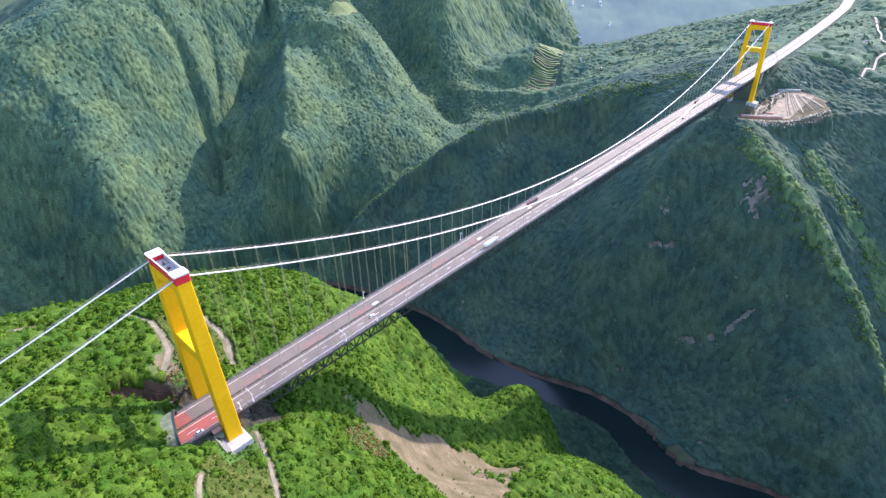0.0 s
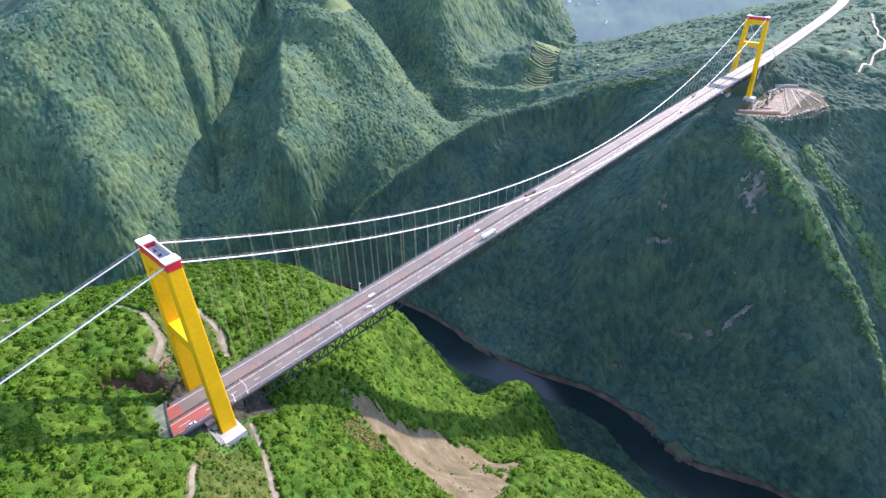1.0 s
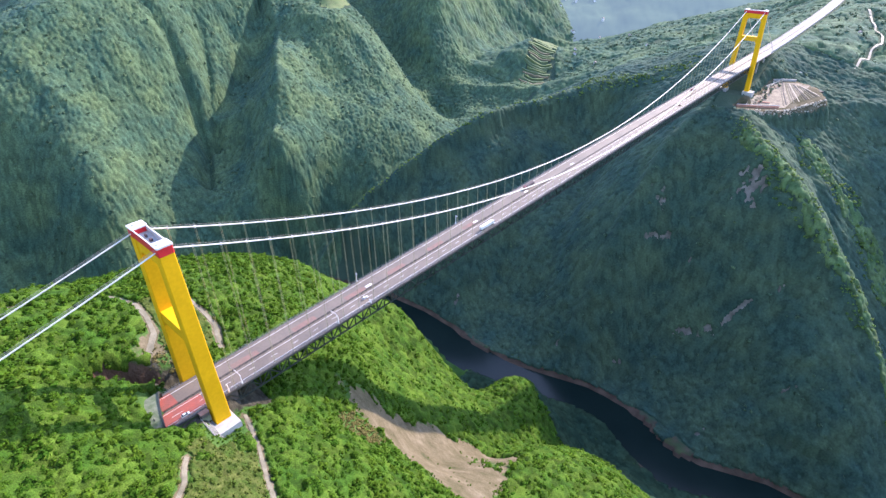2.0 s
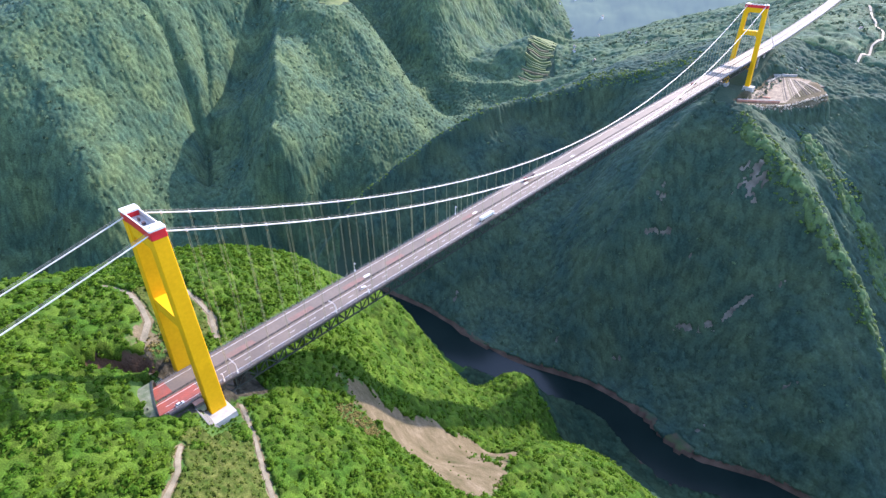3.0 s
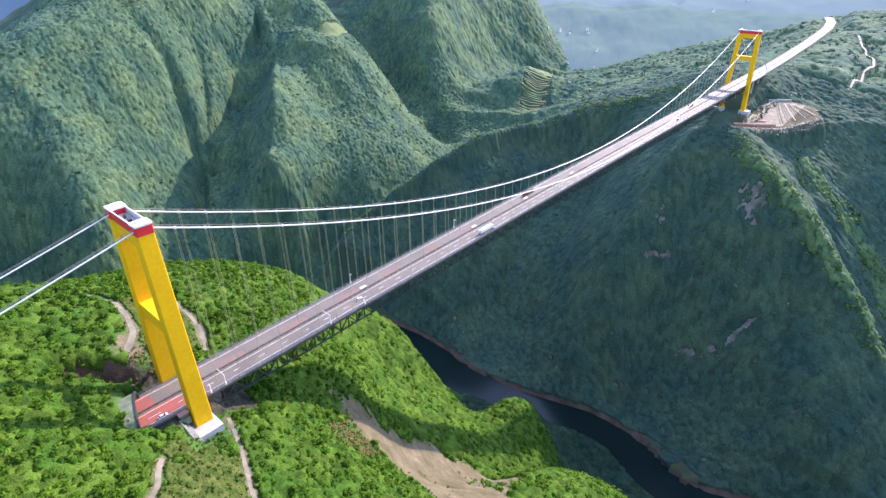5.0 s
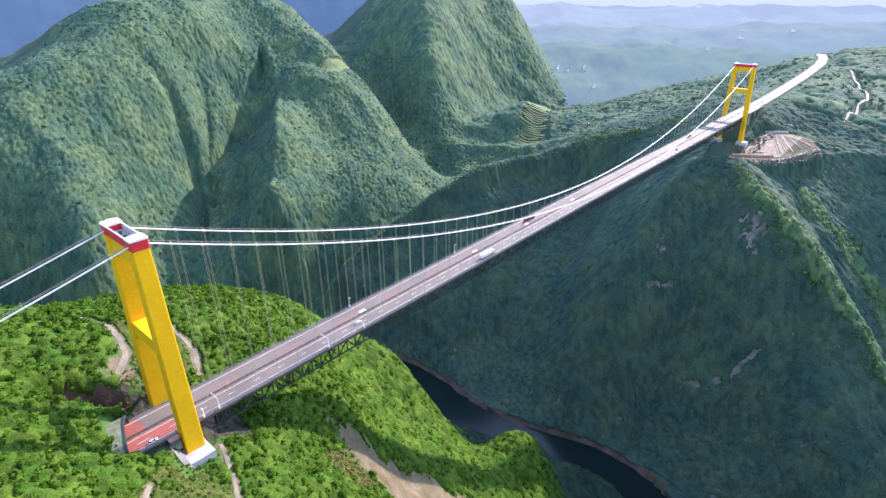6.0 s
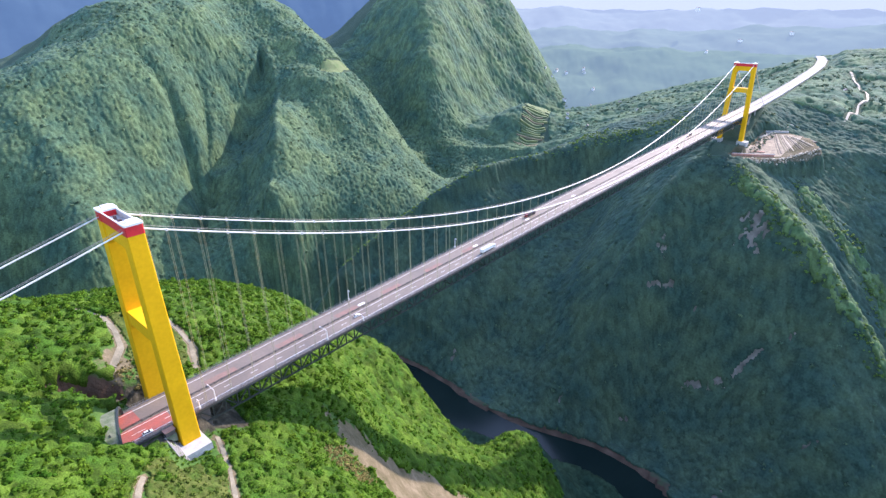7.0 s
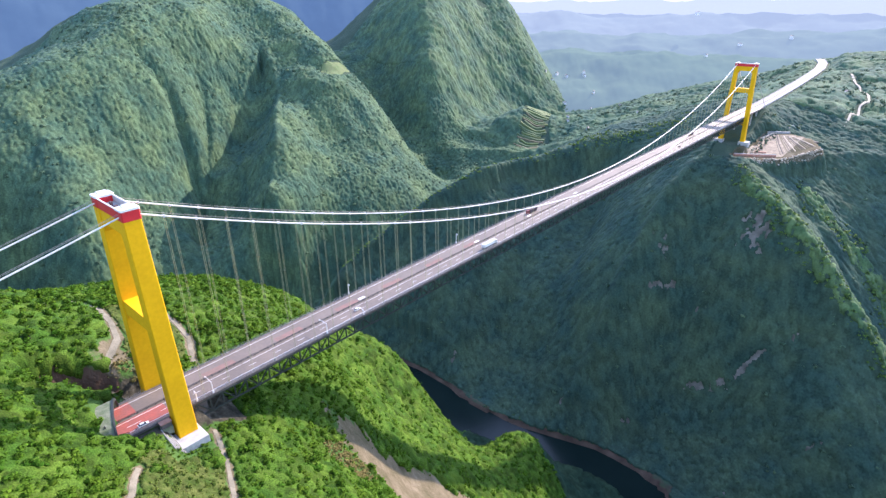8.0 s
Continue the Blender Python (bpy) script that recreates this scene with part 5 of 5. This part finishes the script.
def scatter_mesh(name, protos, places, scales, rng, mat, stretch=1.0, rustle=0.5):
    """Many crowns joined into one mesh."""
    vs, fs, ns, base = [], [], [], 0
    which = rng.randint(len(protos), size=len(places))
    for k, (pv, pf) in enumerate(protos):
        idx = np.where(which == k)[0]
        if not len(idx):
            continue
        a = rng.rand(len(idx)) * 2 * np.pi
        c, s, sc = np.cos(a)[:, None], np.sin(a)[:, None], scales[idx][:, None]
        st = (0.8 + 0.5 * rng.rand(len(idx)))[:, None] * stretch
        x = (pv[None, :, 0] * c - pv[None, :, 1] * s) * sc + places[idx, 0][:, None]
        y = (pv[None, :, 0] * s + pv[None, :, 1] * c) * sc + places[idx, 1][:, None]
        z = pv[None, :, 2] * sc * st + places[idx, 2][:, None]
        vs.append(np.stack([x, y, z], -1).reshape(-1, 3))
        mid = np.stack([places[idx, 0], places[idx, 1], places[idx, 2] - 0.35 * scales[idx]], -1)[:, None, :]
        nn = vs[-1].reshape(len(idx), -1, 3) - mid
        nn += _rng.normal(size=nn.shape) * rustle * scales[idx][:, None, None]
        ns.append((nn / np.linalg.norm(nn, axis=-1, keepdims=True)).reshape(-1, 3))
        off = (np.arange(len(idx)) * len(pv))[:, None, None] + base
        fs.append((pf[None] + off).reshape(-1, 3))
        base += len(idx) * len(pv)
    v, f = np.concatenate(vs).astype(np.float32), np.concatenate(fs).astype(np.int32)
    me = bpy.data.meshes.new(name)
    me.vertices.add(len(v))
    me.vertices.foreach_set("co", v.ravel())
    me.loops.add(f.size)
    me.loops.foreach_set("vertex_index", f.ravel())
    me.polygons.add(len(f))
    me.polygons.foreach_set("loop_start", np.arange(0, f.size, 3, dtype=np.int32))
    me.polygons.foreach_set("use_smooth", np.ones(len(f), bool))
    me.update(calc_edges=True)
    # each tuft turns from its own plane towards the crown's roundness, and never past it
    face = np.cross(v[f[:, 1]] - v[f[:, 0]], v[f[:, 2]] - v[f[:, 0]])
    face /= np.linalg.norm(face, axis=1, keepdims=True) + 1e-9
    own = np.zeros_like(v)
    for k in range(3):
        np.add.at(own, f[:, k], face)
    own /= np.linalg.norm(own, axis=1, keepdims=True) + 1e-9
    turned = np.concatenate(ns) + 0.7 * own
    turned = np.where(((turned * own).sum(1) > 0.15)[:, None], turned, own)
    me.normals_split_custom_set_from_vertices((turned / np.linalg.norm(turned, axis=1, keepdims=True)).astype(np.float32))
    me.materials.append(mat)
    return new(name, me)


def wooded(x, y, z):
    """Where trees stand: off tracks, cuttings, works, river and road."""
    bare = bare_mask(x, y)
    ok = bare + np.minimum(bare * 4, 1.0) * (value_noise(x, y, 5.0) - 0.5) < 0.36
    ok &= rock_mask(x, y) + 0.7 * (value_noise(x + 9, y, 4.0) - 0.5) < 0.42
    ok &= z > RIVER_LEVEL + 2.5 + (0.5 + 4.5 * value_noise(x, y, 22.0)) * far_bank(x, y)
    ok &= (np.hypot((x + 32) / 11, (y - 33) / 6) > 1) & (np.hypot((x + 19) / 7, (y - 27) / 5.4) > 1)
    ok &= ~((np.abs(y) < 15.5) & (x > -27.5 + 0.36 * y) & (x < 30))
    ok &= ~((np.abs(y) < 15) & (x > 840) & (x < 1190)) & (polygon_distance(np.asarray(x, float), np.asarray(y, float), WORKS) > 1)
    ok &= ~((np.abs(x) < 13) & (y > -33 + 0.3 * x) & (y < 26))
    ok &= z < np.where((np.abs(y) < 17) & (x > -30) & (x < 900), -18, 9999)
    return ok


def jittered(x0, x1, y0, y1, step, rng):
    gx, gy = np.meshgrid(np.arange(x0, x1, step), np.arange(y0, y1, step))
    gx, gy = gx.ravel(), gy.ravel()
    return gx + (rng.rand(len(gx)) - 0.5) * step * 1.1, gy + (rng.rand(len(gy)) - 0.5) * step * 1.1


_cell = np.random.RandomState(23).rand(4, 128, 128)


def crowns(x, y, size, tall):
    """Height of a closed canopy over the ground: a dome for every tree, uneven in place, width and height; and each tree's own number."""
    best, who = np.zeros(x.shape), np.zeros(x.shape)
    i, j = np.floor(x / size).astype(int), np.floor(y / size).astype(int)
    for a in (-1, 0, 1):
        for b in (-1, 0, 1):
            u, v = (i + a) % 128, (j + b) % 128
            cx, cy = (i + a + 0.1 + 0.8 * _cell[0][u, v]) * size, (j + b + 0.1 + 0.8 * _cell[1][u, v]) * size
            r = size * (0.52 + 0.45 * _cell[2][u, v])
            q = np.clip(1 - ((x - cx) ** 2 + (y - cy) ** 2) / (r * r), 0, 1)
            h = tall * (0.45 + 0.75 * _cell[3][u, v]) * np.sqrt(q)
            who = np.where(h > best, _cell[2][(u * 7 + 3) % 128, (v * 5 + 1) % 128], who)
            best = np.maximum(best, h)
    return best, who


def canopy(name, area, step, size, tall, mat, label, keep=None, squash=(1.0, 1.0)):
    """The closed roof of the woods as one sheet over the ground."""
    gx, gy = np.meshgrid(np.arange(area[0], area[1], step / squash[0]), np.arange(area[2], area[3], step / squash[1]), indexing="ij")
    gx, gy = gx + (_rng.rand(*gx.shape) - 0.5) * step * 0.5, gy + (_rng.rand(*gy.shape) - 0.5) * step * 0.5
    z = ground_height(gx, gy)
    sx, sy = np.gradient(z, step / squash[0], step / squash[1])
    ux, uy = gx * squash[0], gy * squash[1]
    bump, who = crowns(ux + 3 * (fbm(ux, uy, 9, 2) - 0.5), uy + 3 * (fbm(ux + 70, uy, 9, 2) - 0.5), size, tall)
    bump = bump + (fbm(ux, uy, size * 0.4, 2) - 0.5) * tall * 0.6 + tall * 0.12 * (fbm(gx, gy, size * 6, 2) - 0.3)
    ok = wooded(gx, gy, z)
    if keep is not None:
        ok &= keep(gx, gy)
    rim = np.minimum(np.minimum(gx - area[0], area[1] - gx), np.minimum(gy - area[2], area[3] - gy))
    bump = np.where(ok, bump - (bump + 1.5) * np.clip(1 - rim / 9, 0, 1), -2.5)
    n = 1 / np.sqrt(1 + sx * sx + sy * sy)
    k = np.arange(gx.size).reshape(gx.shape)
    quads = np.stack([k[:-1, :-1], k[1:, :-1], k[1:, 1:], k[:-1, 1:]], -1)
    use = ok[:-1, :-1] | ok[1:, :-1] | ok[1:, 1:] | ok[:-1, 1:]
    quads = quads[use].reshape(-1, 4)
    me = bpy.data.meshes.new(name)
    me.from_pydata(np.stack([gx - sx * n * bump, gy - sy * n * bump, z + n * bump], -1).reshape(-1, 3), [], quads.tolist())
    at = me.attributes.new("crown", "FLOAT", "POINT")
    at.data.foreach_set("value", who.ravel().astype(np.float32))
    me.polygons.foreach_set("use_smooth", np.ones(len(me.polygons), bool))
    me.materials.append(mat)
    return tagged(new(name, me), label, "woods", kind="stuff")


_rng = np.random.RandomState(5)
_near = [leaf_cloud(_rng, 39, 0.215) for _ in range(8)]
_mid = [leaf_cloud(_rng, 24, 0.26) for _ in range(6)]
_far = [leaf_cloud(_rng, 20, 0.3, 1, 0.75, 0.3) for _ in range(6)]


def woods(name, protos, area, step, radius, mat, label, keep=None, stretch=1.0, anywhere=False, lift=0.15, spread=0.5, rustle=0.5):
    x, y = jittered(*area, step, _rng)
    if keep is not None:
        k = keep(x, y)
        x, y = x[k], y[k]
    z = ground_height(x, y)
    k = wooded(x, y, z) | anywhere
    x, y, z = x[k], y[k], z[k]
    grow = np.clip(0.75 + fbm(x, y, 30, 2) * 0.45, 0.7, 1.2)
    r = radius * grow * (0.6 + 0.9 * _rng.rand(len(x)) ** 2)
    # crowns stand a little off the slope, along its normal
    gx = (ground_height(x + 4, y) - ground_height(x - 4, y)) / 8
    gy = (ground_height(x, y + 4) - ground_height(x, y - 4)) / 8
    out = r * (lift + spread * _rng.rand(len(x))) / np.sqrt(1 + gx * gx + gy * gy)
    ob = scatter_mesh(name, protos, np.stack([x - gx * out, y - gy * out, z + out], -1), r, _rng, mat, stretch, rustle)
    return tagged(ob, label, "woods", kind="stuff")


def near_side(x, y):
    """The near hill's slopes that face the road and the gorge."""
    return (y < 150 + 0.3 * np.clip(x, -200, 150)) & (y > -135 - 0.3 * np.clip(x, 0, 400))


GRASSY = [(9, -24), (2, -50), (-5, -70), (-14, -92), (-45, -72), (-31, -44), (-20, -30)]
GRASSY_BANK = [(-2, 44), (6, 52), (8, 84), (26, 100), (33, 84), (34, 62), (26, 40)]


def grassy(x, y):
    """Low olive scrub between the tracks."""
    x, y = np.asarray(x, float), np.asarray(y, float)
    return (np.minimum(polygon_distance(x, y, GRASSY), polygon_distance(x, y, GRASSY_BANK)) < 2) & (value_noise(x + 3, y, 6.0) > 0.22)


def dry_patch(x, y):
    return (np.hypot((x - 79) / 15, (y + 30) / 13) < 1) | (np.hypot((x + 2) / 9, (y - 32) / 7) < 1)


_clear_of_dry = lambda x, y: near_side(x, y) & ~grassy(x, y) & ~(dry_patch(x, y) & (value_noise(x, y, 4.0) > 0.25))
canopy("near_scrub", (-140, 160, -145, 200), 1.15, 3.4, 2.0, CANOPY_NEAR, "bright green closed scrub on the near hill", _clear_of_dry)
woods("near_woods", _near, (-135, 160, -135, 200), 2.95, 2.3, LEAF_NEAR, "bright green dense trees on the near hill", keep=_clear_of_dry, lift=0.28)
woods("dry_scrub", _near, (-15, 98, -46, 45), 1.7, 1.5, DRY, "dry brownish scrub patch among green bushes", keep=dry_patch)
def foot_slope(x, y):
    """The lowest slope of the near hill, beyond the knoll, where the shade-darkened canopy begins."""
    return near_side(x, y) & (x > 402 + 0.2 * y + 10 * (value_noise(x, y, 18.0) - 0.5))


_falling = lambda x, y: near_side(x, y) & ~foot_slope(x, y)
canopy("grassy_thicket", (-55, 45, -100, 110), 0.9, 1.7, 0.9, OLIVE_SHEET, "low olive thicket and tall grass between the tracks", grassy)
woods("grassy_scrub", _mid, (-50, 40, -95, 105), 1.8, 1.05, OLIVE, "low olive green scrub and grass between the tracks", keep=grassy)
canopy("hill_scrub", (148, 450, -260, 260), 1.9, 5.0, 4.0, CANOPY_NEAR, "bright green closed woods on the falling hillside", _falling)
canopy("foot_forest", (340, 530, -260, 260), 2.2, 6.5, 4.2, CANOPY_FOOT_SHADE, "forest at the foot of the near hill, shade painted into its green", foot_slope)
woods("hill_woods", _mid, (158, 530, -240, 240), 4.9, 3.0, LEAF_NEAR, "bright green trees on the falling hillside", keep=_falling, lift=0.28)
_back = lambda x, y: ~near_side(x, y) | (x < -137)
canopy("back_scrub", (-330, 420, -440, -110), 3.2, 6.5, 3.6, CANOPY_NEAR, "bright green closed scrub on the back of the near hill", _back)
canopy("ridge_scrub", (-330, -128, -112, 330), 3.2, 6.5, 3.6, CANOPY_NEAR, "bright green closed scrub along the ridge", _back)
_gorge = lambda x, y: (x < 1110) & (y < 610)
_hills = lambda x, y: ~((x > 540) & (y < 600)) & (np.hypot((x - 890) / 52, (y - 990) / 20) > 1) & (np.hypot(x + 70, y + 245) < 2200)
_plain = lambda x, y: ~((x < 1240) & (y > 590) & (y < 1320)) & ~((x < 1100) & (y > -360)) & ~in_field(x, y) & (polyline_distance(x, y, [q[:2] for q in APPROACH]) > 17) & (np.hypot(x + 70, y + 245) < np.where((y < 0.27 * x - 226) | (y > 760), 2450, 2200)) & ~on_dirt_road(x, y) & (np.minimum(polyline_distance(x, y, [(1535, 676), (1590, 655)]), polyline_distance(x, y, [(1600, 628), (1640, 622)]) + 4) > 17)
canopy("gorge_forest", (540, 1110, -380, 610), 2.6, 7.0, 2.6, CANOPY_GORGE_SHADE, "closed forest on the far gorge wall, shade painted into its green", _gorge, (1.55, 1.1))
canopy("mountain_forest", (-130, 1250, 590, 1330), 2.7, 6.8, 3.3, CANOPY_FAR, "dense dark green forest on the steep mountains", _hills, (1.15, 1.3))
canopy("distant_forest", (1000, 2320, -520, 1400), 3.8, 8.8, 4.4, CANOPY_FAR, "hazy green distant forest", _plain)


_slopes = lambda x, y: _hills(x, y) & (y > 600)
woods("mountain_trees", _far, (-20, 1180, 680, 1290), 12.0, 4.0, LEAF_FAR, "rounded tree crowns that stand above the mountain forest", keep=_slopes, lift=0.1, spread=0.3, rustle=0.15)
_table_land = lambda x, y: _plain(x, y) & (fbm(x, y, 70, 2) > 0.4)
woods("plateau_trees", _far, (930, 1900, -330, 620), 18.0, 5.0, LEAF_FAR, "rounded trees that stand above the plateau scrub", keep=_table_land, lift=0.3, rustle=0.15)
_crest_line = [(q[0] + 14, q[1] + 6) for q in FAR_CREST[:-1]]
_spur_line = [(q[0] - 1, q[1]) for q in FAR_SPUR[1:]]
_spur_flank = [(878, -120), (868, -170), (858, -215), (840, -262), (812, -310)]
# Strips whose lighter leaves paint the sun along crest and spur.
_lit_scrub = lambda x, y: ((polyline_distance(x, y, _crest_line) < 14 + 46 * value_noise(x, y, 40.0)) & (gorge_side(x, y) < 0.5) | (polyline_distance(x, y, _spur_line) < 10 + 13 * value_noise(x, y, 24.0)) | (polyline_distance(x, y, _spur_flank) < 34 * value_noise(x, y, 26.0) - 2)) & (fbm(x + 80, y, 22, 2) > 0.3)
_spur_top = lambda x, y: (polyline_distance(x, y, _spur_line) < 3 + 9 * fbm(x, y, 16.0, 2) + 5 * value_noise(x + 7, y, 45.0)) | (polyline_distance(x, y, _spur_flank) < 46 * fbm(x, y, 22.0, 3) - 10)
canopy("spur_thicket", (650, 930, -400, -40), 1.9, 5.6, 4.6, CREST_LIT_SHEET, "light green thicket along the brow of the far spur, sunlight painted into its colour", _spur_top)
woods("crest_scrub", _far, (560, 1080, -360, 600), 4.6, 2.9, CREST_LIT_LEAF, "light green scrub along the crests above the gorge, sunlight painted into its leaves", keep=_lit_scrub, lift=0.45, spread=0.2, rustle=0.15)
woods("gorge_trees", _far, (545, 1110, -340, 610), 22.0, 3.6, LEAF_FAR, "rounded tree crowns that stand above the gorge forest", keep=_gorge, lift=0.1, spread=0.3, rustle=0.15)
_verge = lambda x, y: (y < 24 + 6 * value_noise(x, y, 5.0)) & (soil_shade_mask(x, y) < 0.45) & (np.abs(y) > 15.2) & ~((np.abs(x) < 8.8) & (np.abs(y) < 22.8)) & (bare_mask(x, y) < 0.55) & (np.hypot((x + 32) / 12, (y - 33) / 6.5) > 1) & (np.hypot((x + 19) / 7.5, (y - 27) / 6) > 1) & ~((np.abs(x + 7.5) < 4) & (np.abs(y + 16) < 3))
woods("verge_bushes", _mid, (-32, 32, -34, 32), 2.1, 1.05, LEAF_NEAR, "low green bushes round the tower footing and portal", keep=_verge, anywhere=True)
_dry_bank = lambda x, y: (np.hypot((x + 1) / 13, (y - 33) / 9) < 1) & (soil_shade_mask(x, y) < 0.3) & (value_noise(x, y, 5.0) > 0.3)
woods("bank_grass", _mid, (-16, 14, 22, 44), 1.7, 0.9, DRY, "dry brown grass and twigs on the bank behind the tower leg", keep=_dry_bank, anywhere=True)
_bare_earth = lambda x, y: (bare_mask(x, y) > 0.4) & (value_noise(x, y, 16.0) + 0.3 * value_noise(x, y, 3.0) > 1.0) & (y < 5)
woods("slope_shrubs", _mid, (80, 275, -120, 5), 6.0, 1.2, LEAF_NEAR, "scattered low shrubs on the bare slope", keep=_bare_earth, anywhere=True)

_slip_edge = lambda x, y: (bare_mask(x, y) > 0.12) & (bare_mask(x, y) < 0.75) & (polygon_distance(x, y, SLIP) > -16) & (value_noise(x + 4, y, 7.0) > 0.4)
woods("slip_edge_grass", _mid, (75, 290, -125, 8), 2.5, 1.15, LEAF_NEAR, "low green tufts along the edge of the bare slope", keep=_slip_edge, anywhere=True)


_terrace_green = lambda x, y: (polygon_distance(x, y, WORKS) < -2) & ((y > -40 - 0.1 * (x - 900)) & (x > 892))
woods("terrace_shrubs", _far, (860, 1000, -118, -15), 5.0, 2.4, LEAF_FAR, "green shrubs on the raw earth terrace", keep=_terrace_green, anywhere=True)


# single trees that stand out on the near hill
def tree_prototype(rng, tall):
    t = thing("tree", (0, 0, 0), "broad-leaved tree with a bright green crown on the hillside", "tree", "trees on the near hill")
    bm = bmesh.new()
    rings = []
    for k in range(5):
        u = k / 4
        r = 0.24 * (1 - 0.75 * u)
        cx, cy = 0.25 * math.sin(2 * u), 0.2 * u * u
        rings.append([bm.verts.new((cx + r * math.cos(a * math.pi / 3), cy + r * math.sin(a * math.pi / 3), -1.0 + (tall * 0.75 + 1.0) * u)) for a in range(6)])
    for r, s in zip(rings[:-1], rings[1:]):
        for a in range(6):
            bm.faces.new((r[a], r[(a + 1) % 6], s[(a + 1) % 6], s[a]))
    for k in range(5):
        a, z = k * 2.4, tall * (0.35 + 0.08 * k)
        strut(bm, (0.1, 0.05, z), (0.1 + math.cos(a) * tall * 0.28, 0.05 + math.sin(a) * tall * 0.28, z + tall * 0.2), 0.09)
    part("trunk", bm, BARK, t)
    places = np.array([[math.cos(a) * tall * 0.2, math.sin(a) * tall * 0.2, tall * (0.55 + 0.12 * (k % 3))] for k, a in enumerate(np.arange(6) * 1.05)] + [[0.1, 0, tall * 0.86]])
    crown = scatter_mesh("crown", _near, places, np.full(7, tall * 0.3) * (0.75 + 0.4 * rng.rand(7)), rng, LEAF_NEAR)
    crown.parent = t
    return t


_protos = [tree_prototype(_rng, h) for h in (4.6, 5.4, 6.2)]
_tx, _ty = _rng.uniform(-125, 100, 420), _rng.uniform(-85, 110, 420)
_tz = ground_height(_tx, _ty)
_good = np.where(wooded(_tx, _ty, _tz) & near_side(_tx, _ty))[0][:84]
for _n, _i in enumerate(_good):
    _m = pose(_tx[_i], _ty[_i], _tz[_i], 0, 0, _rng.rand() * 360)
    if _n < 3:
        _protos[_n].matrix_basis = _m
    else:
        copy_thing(_protos[_n % 3], _m)
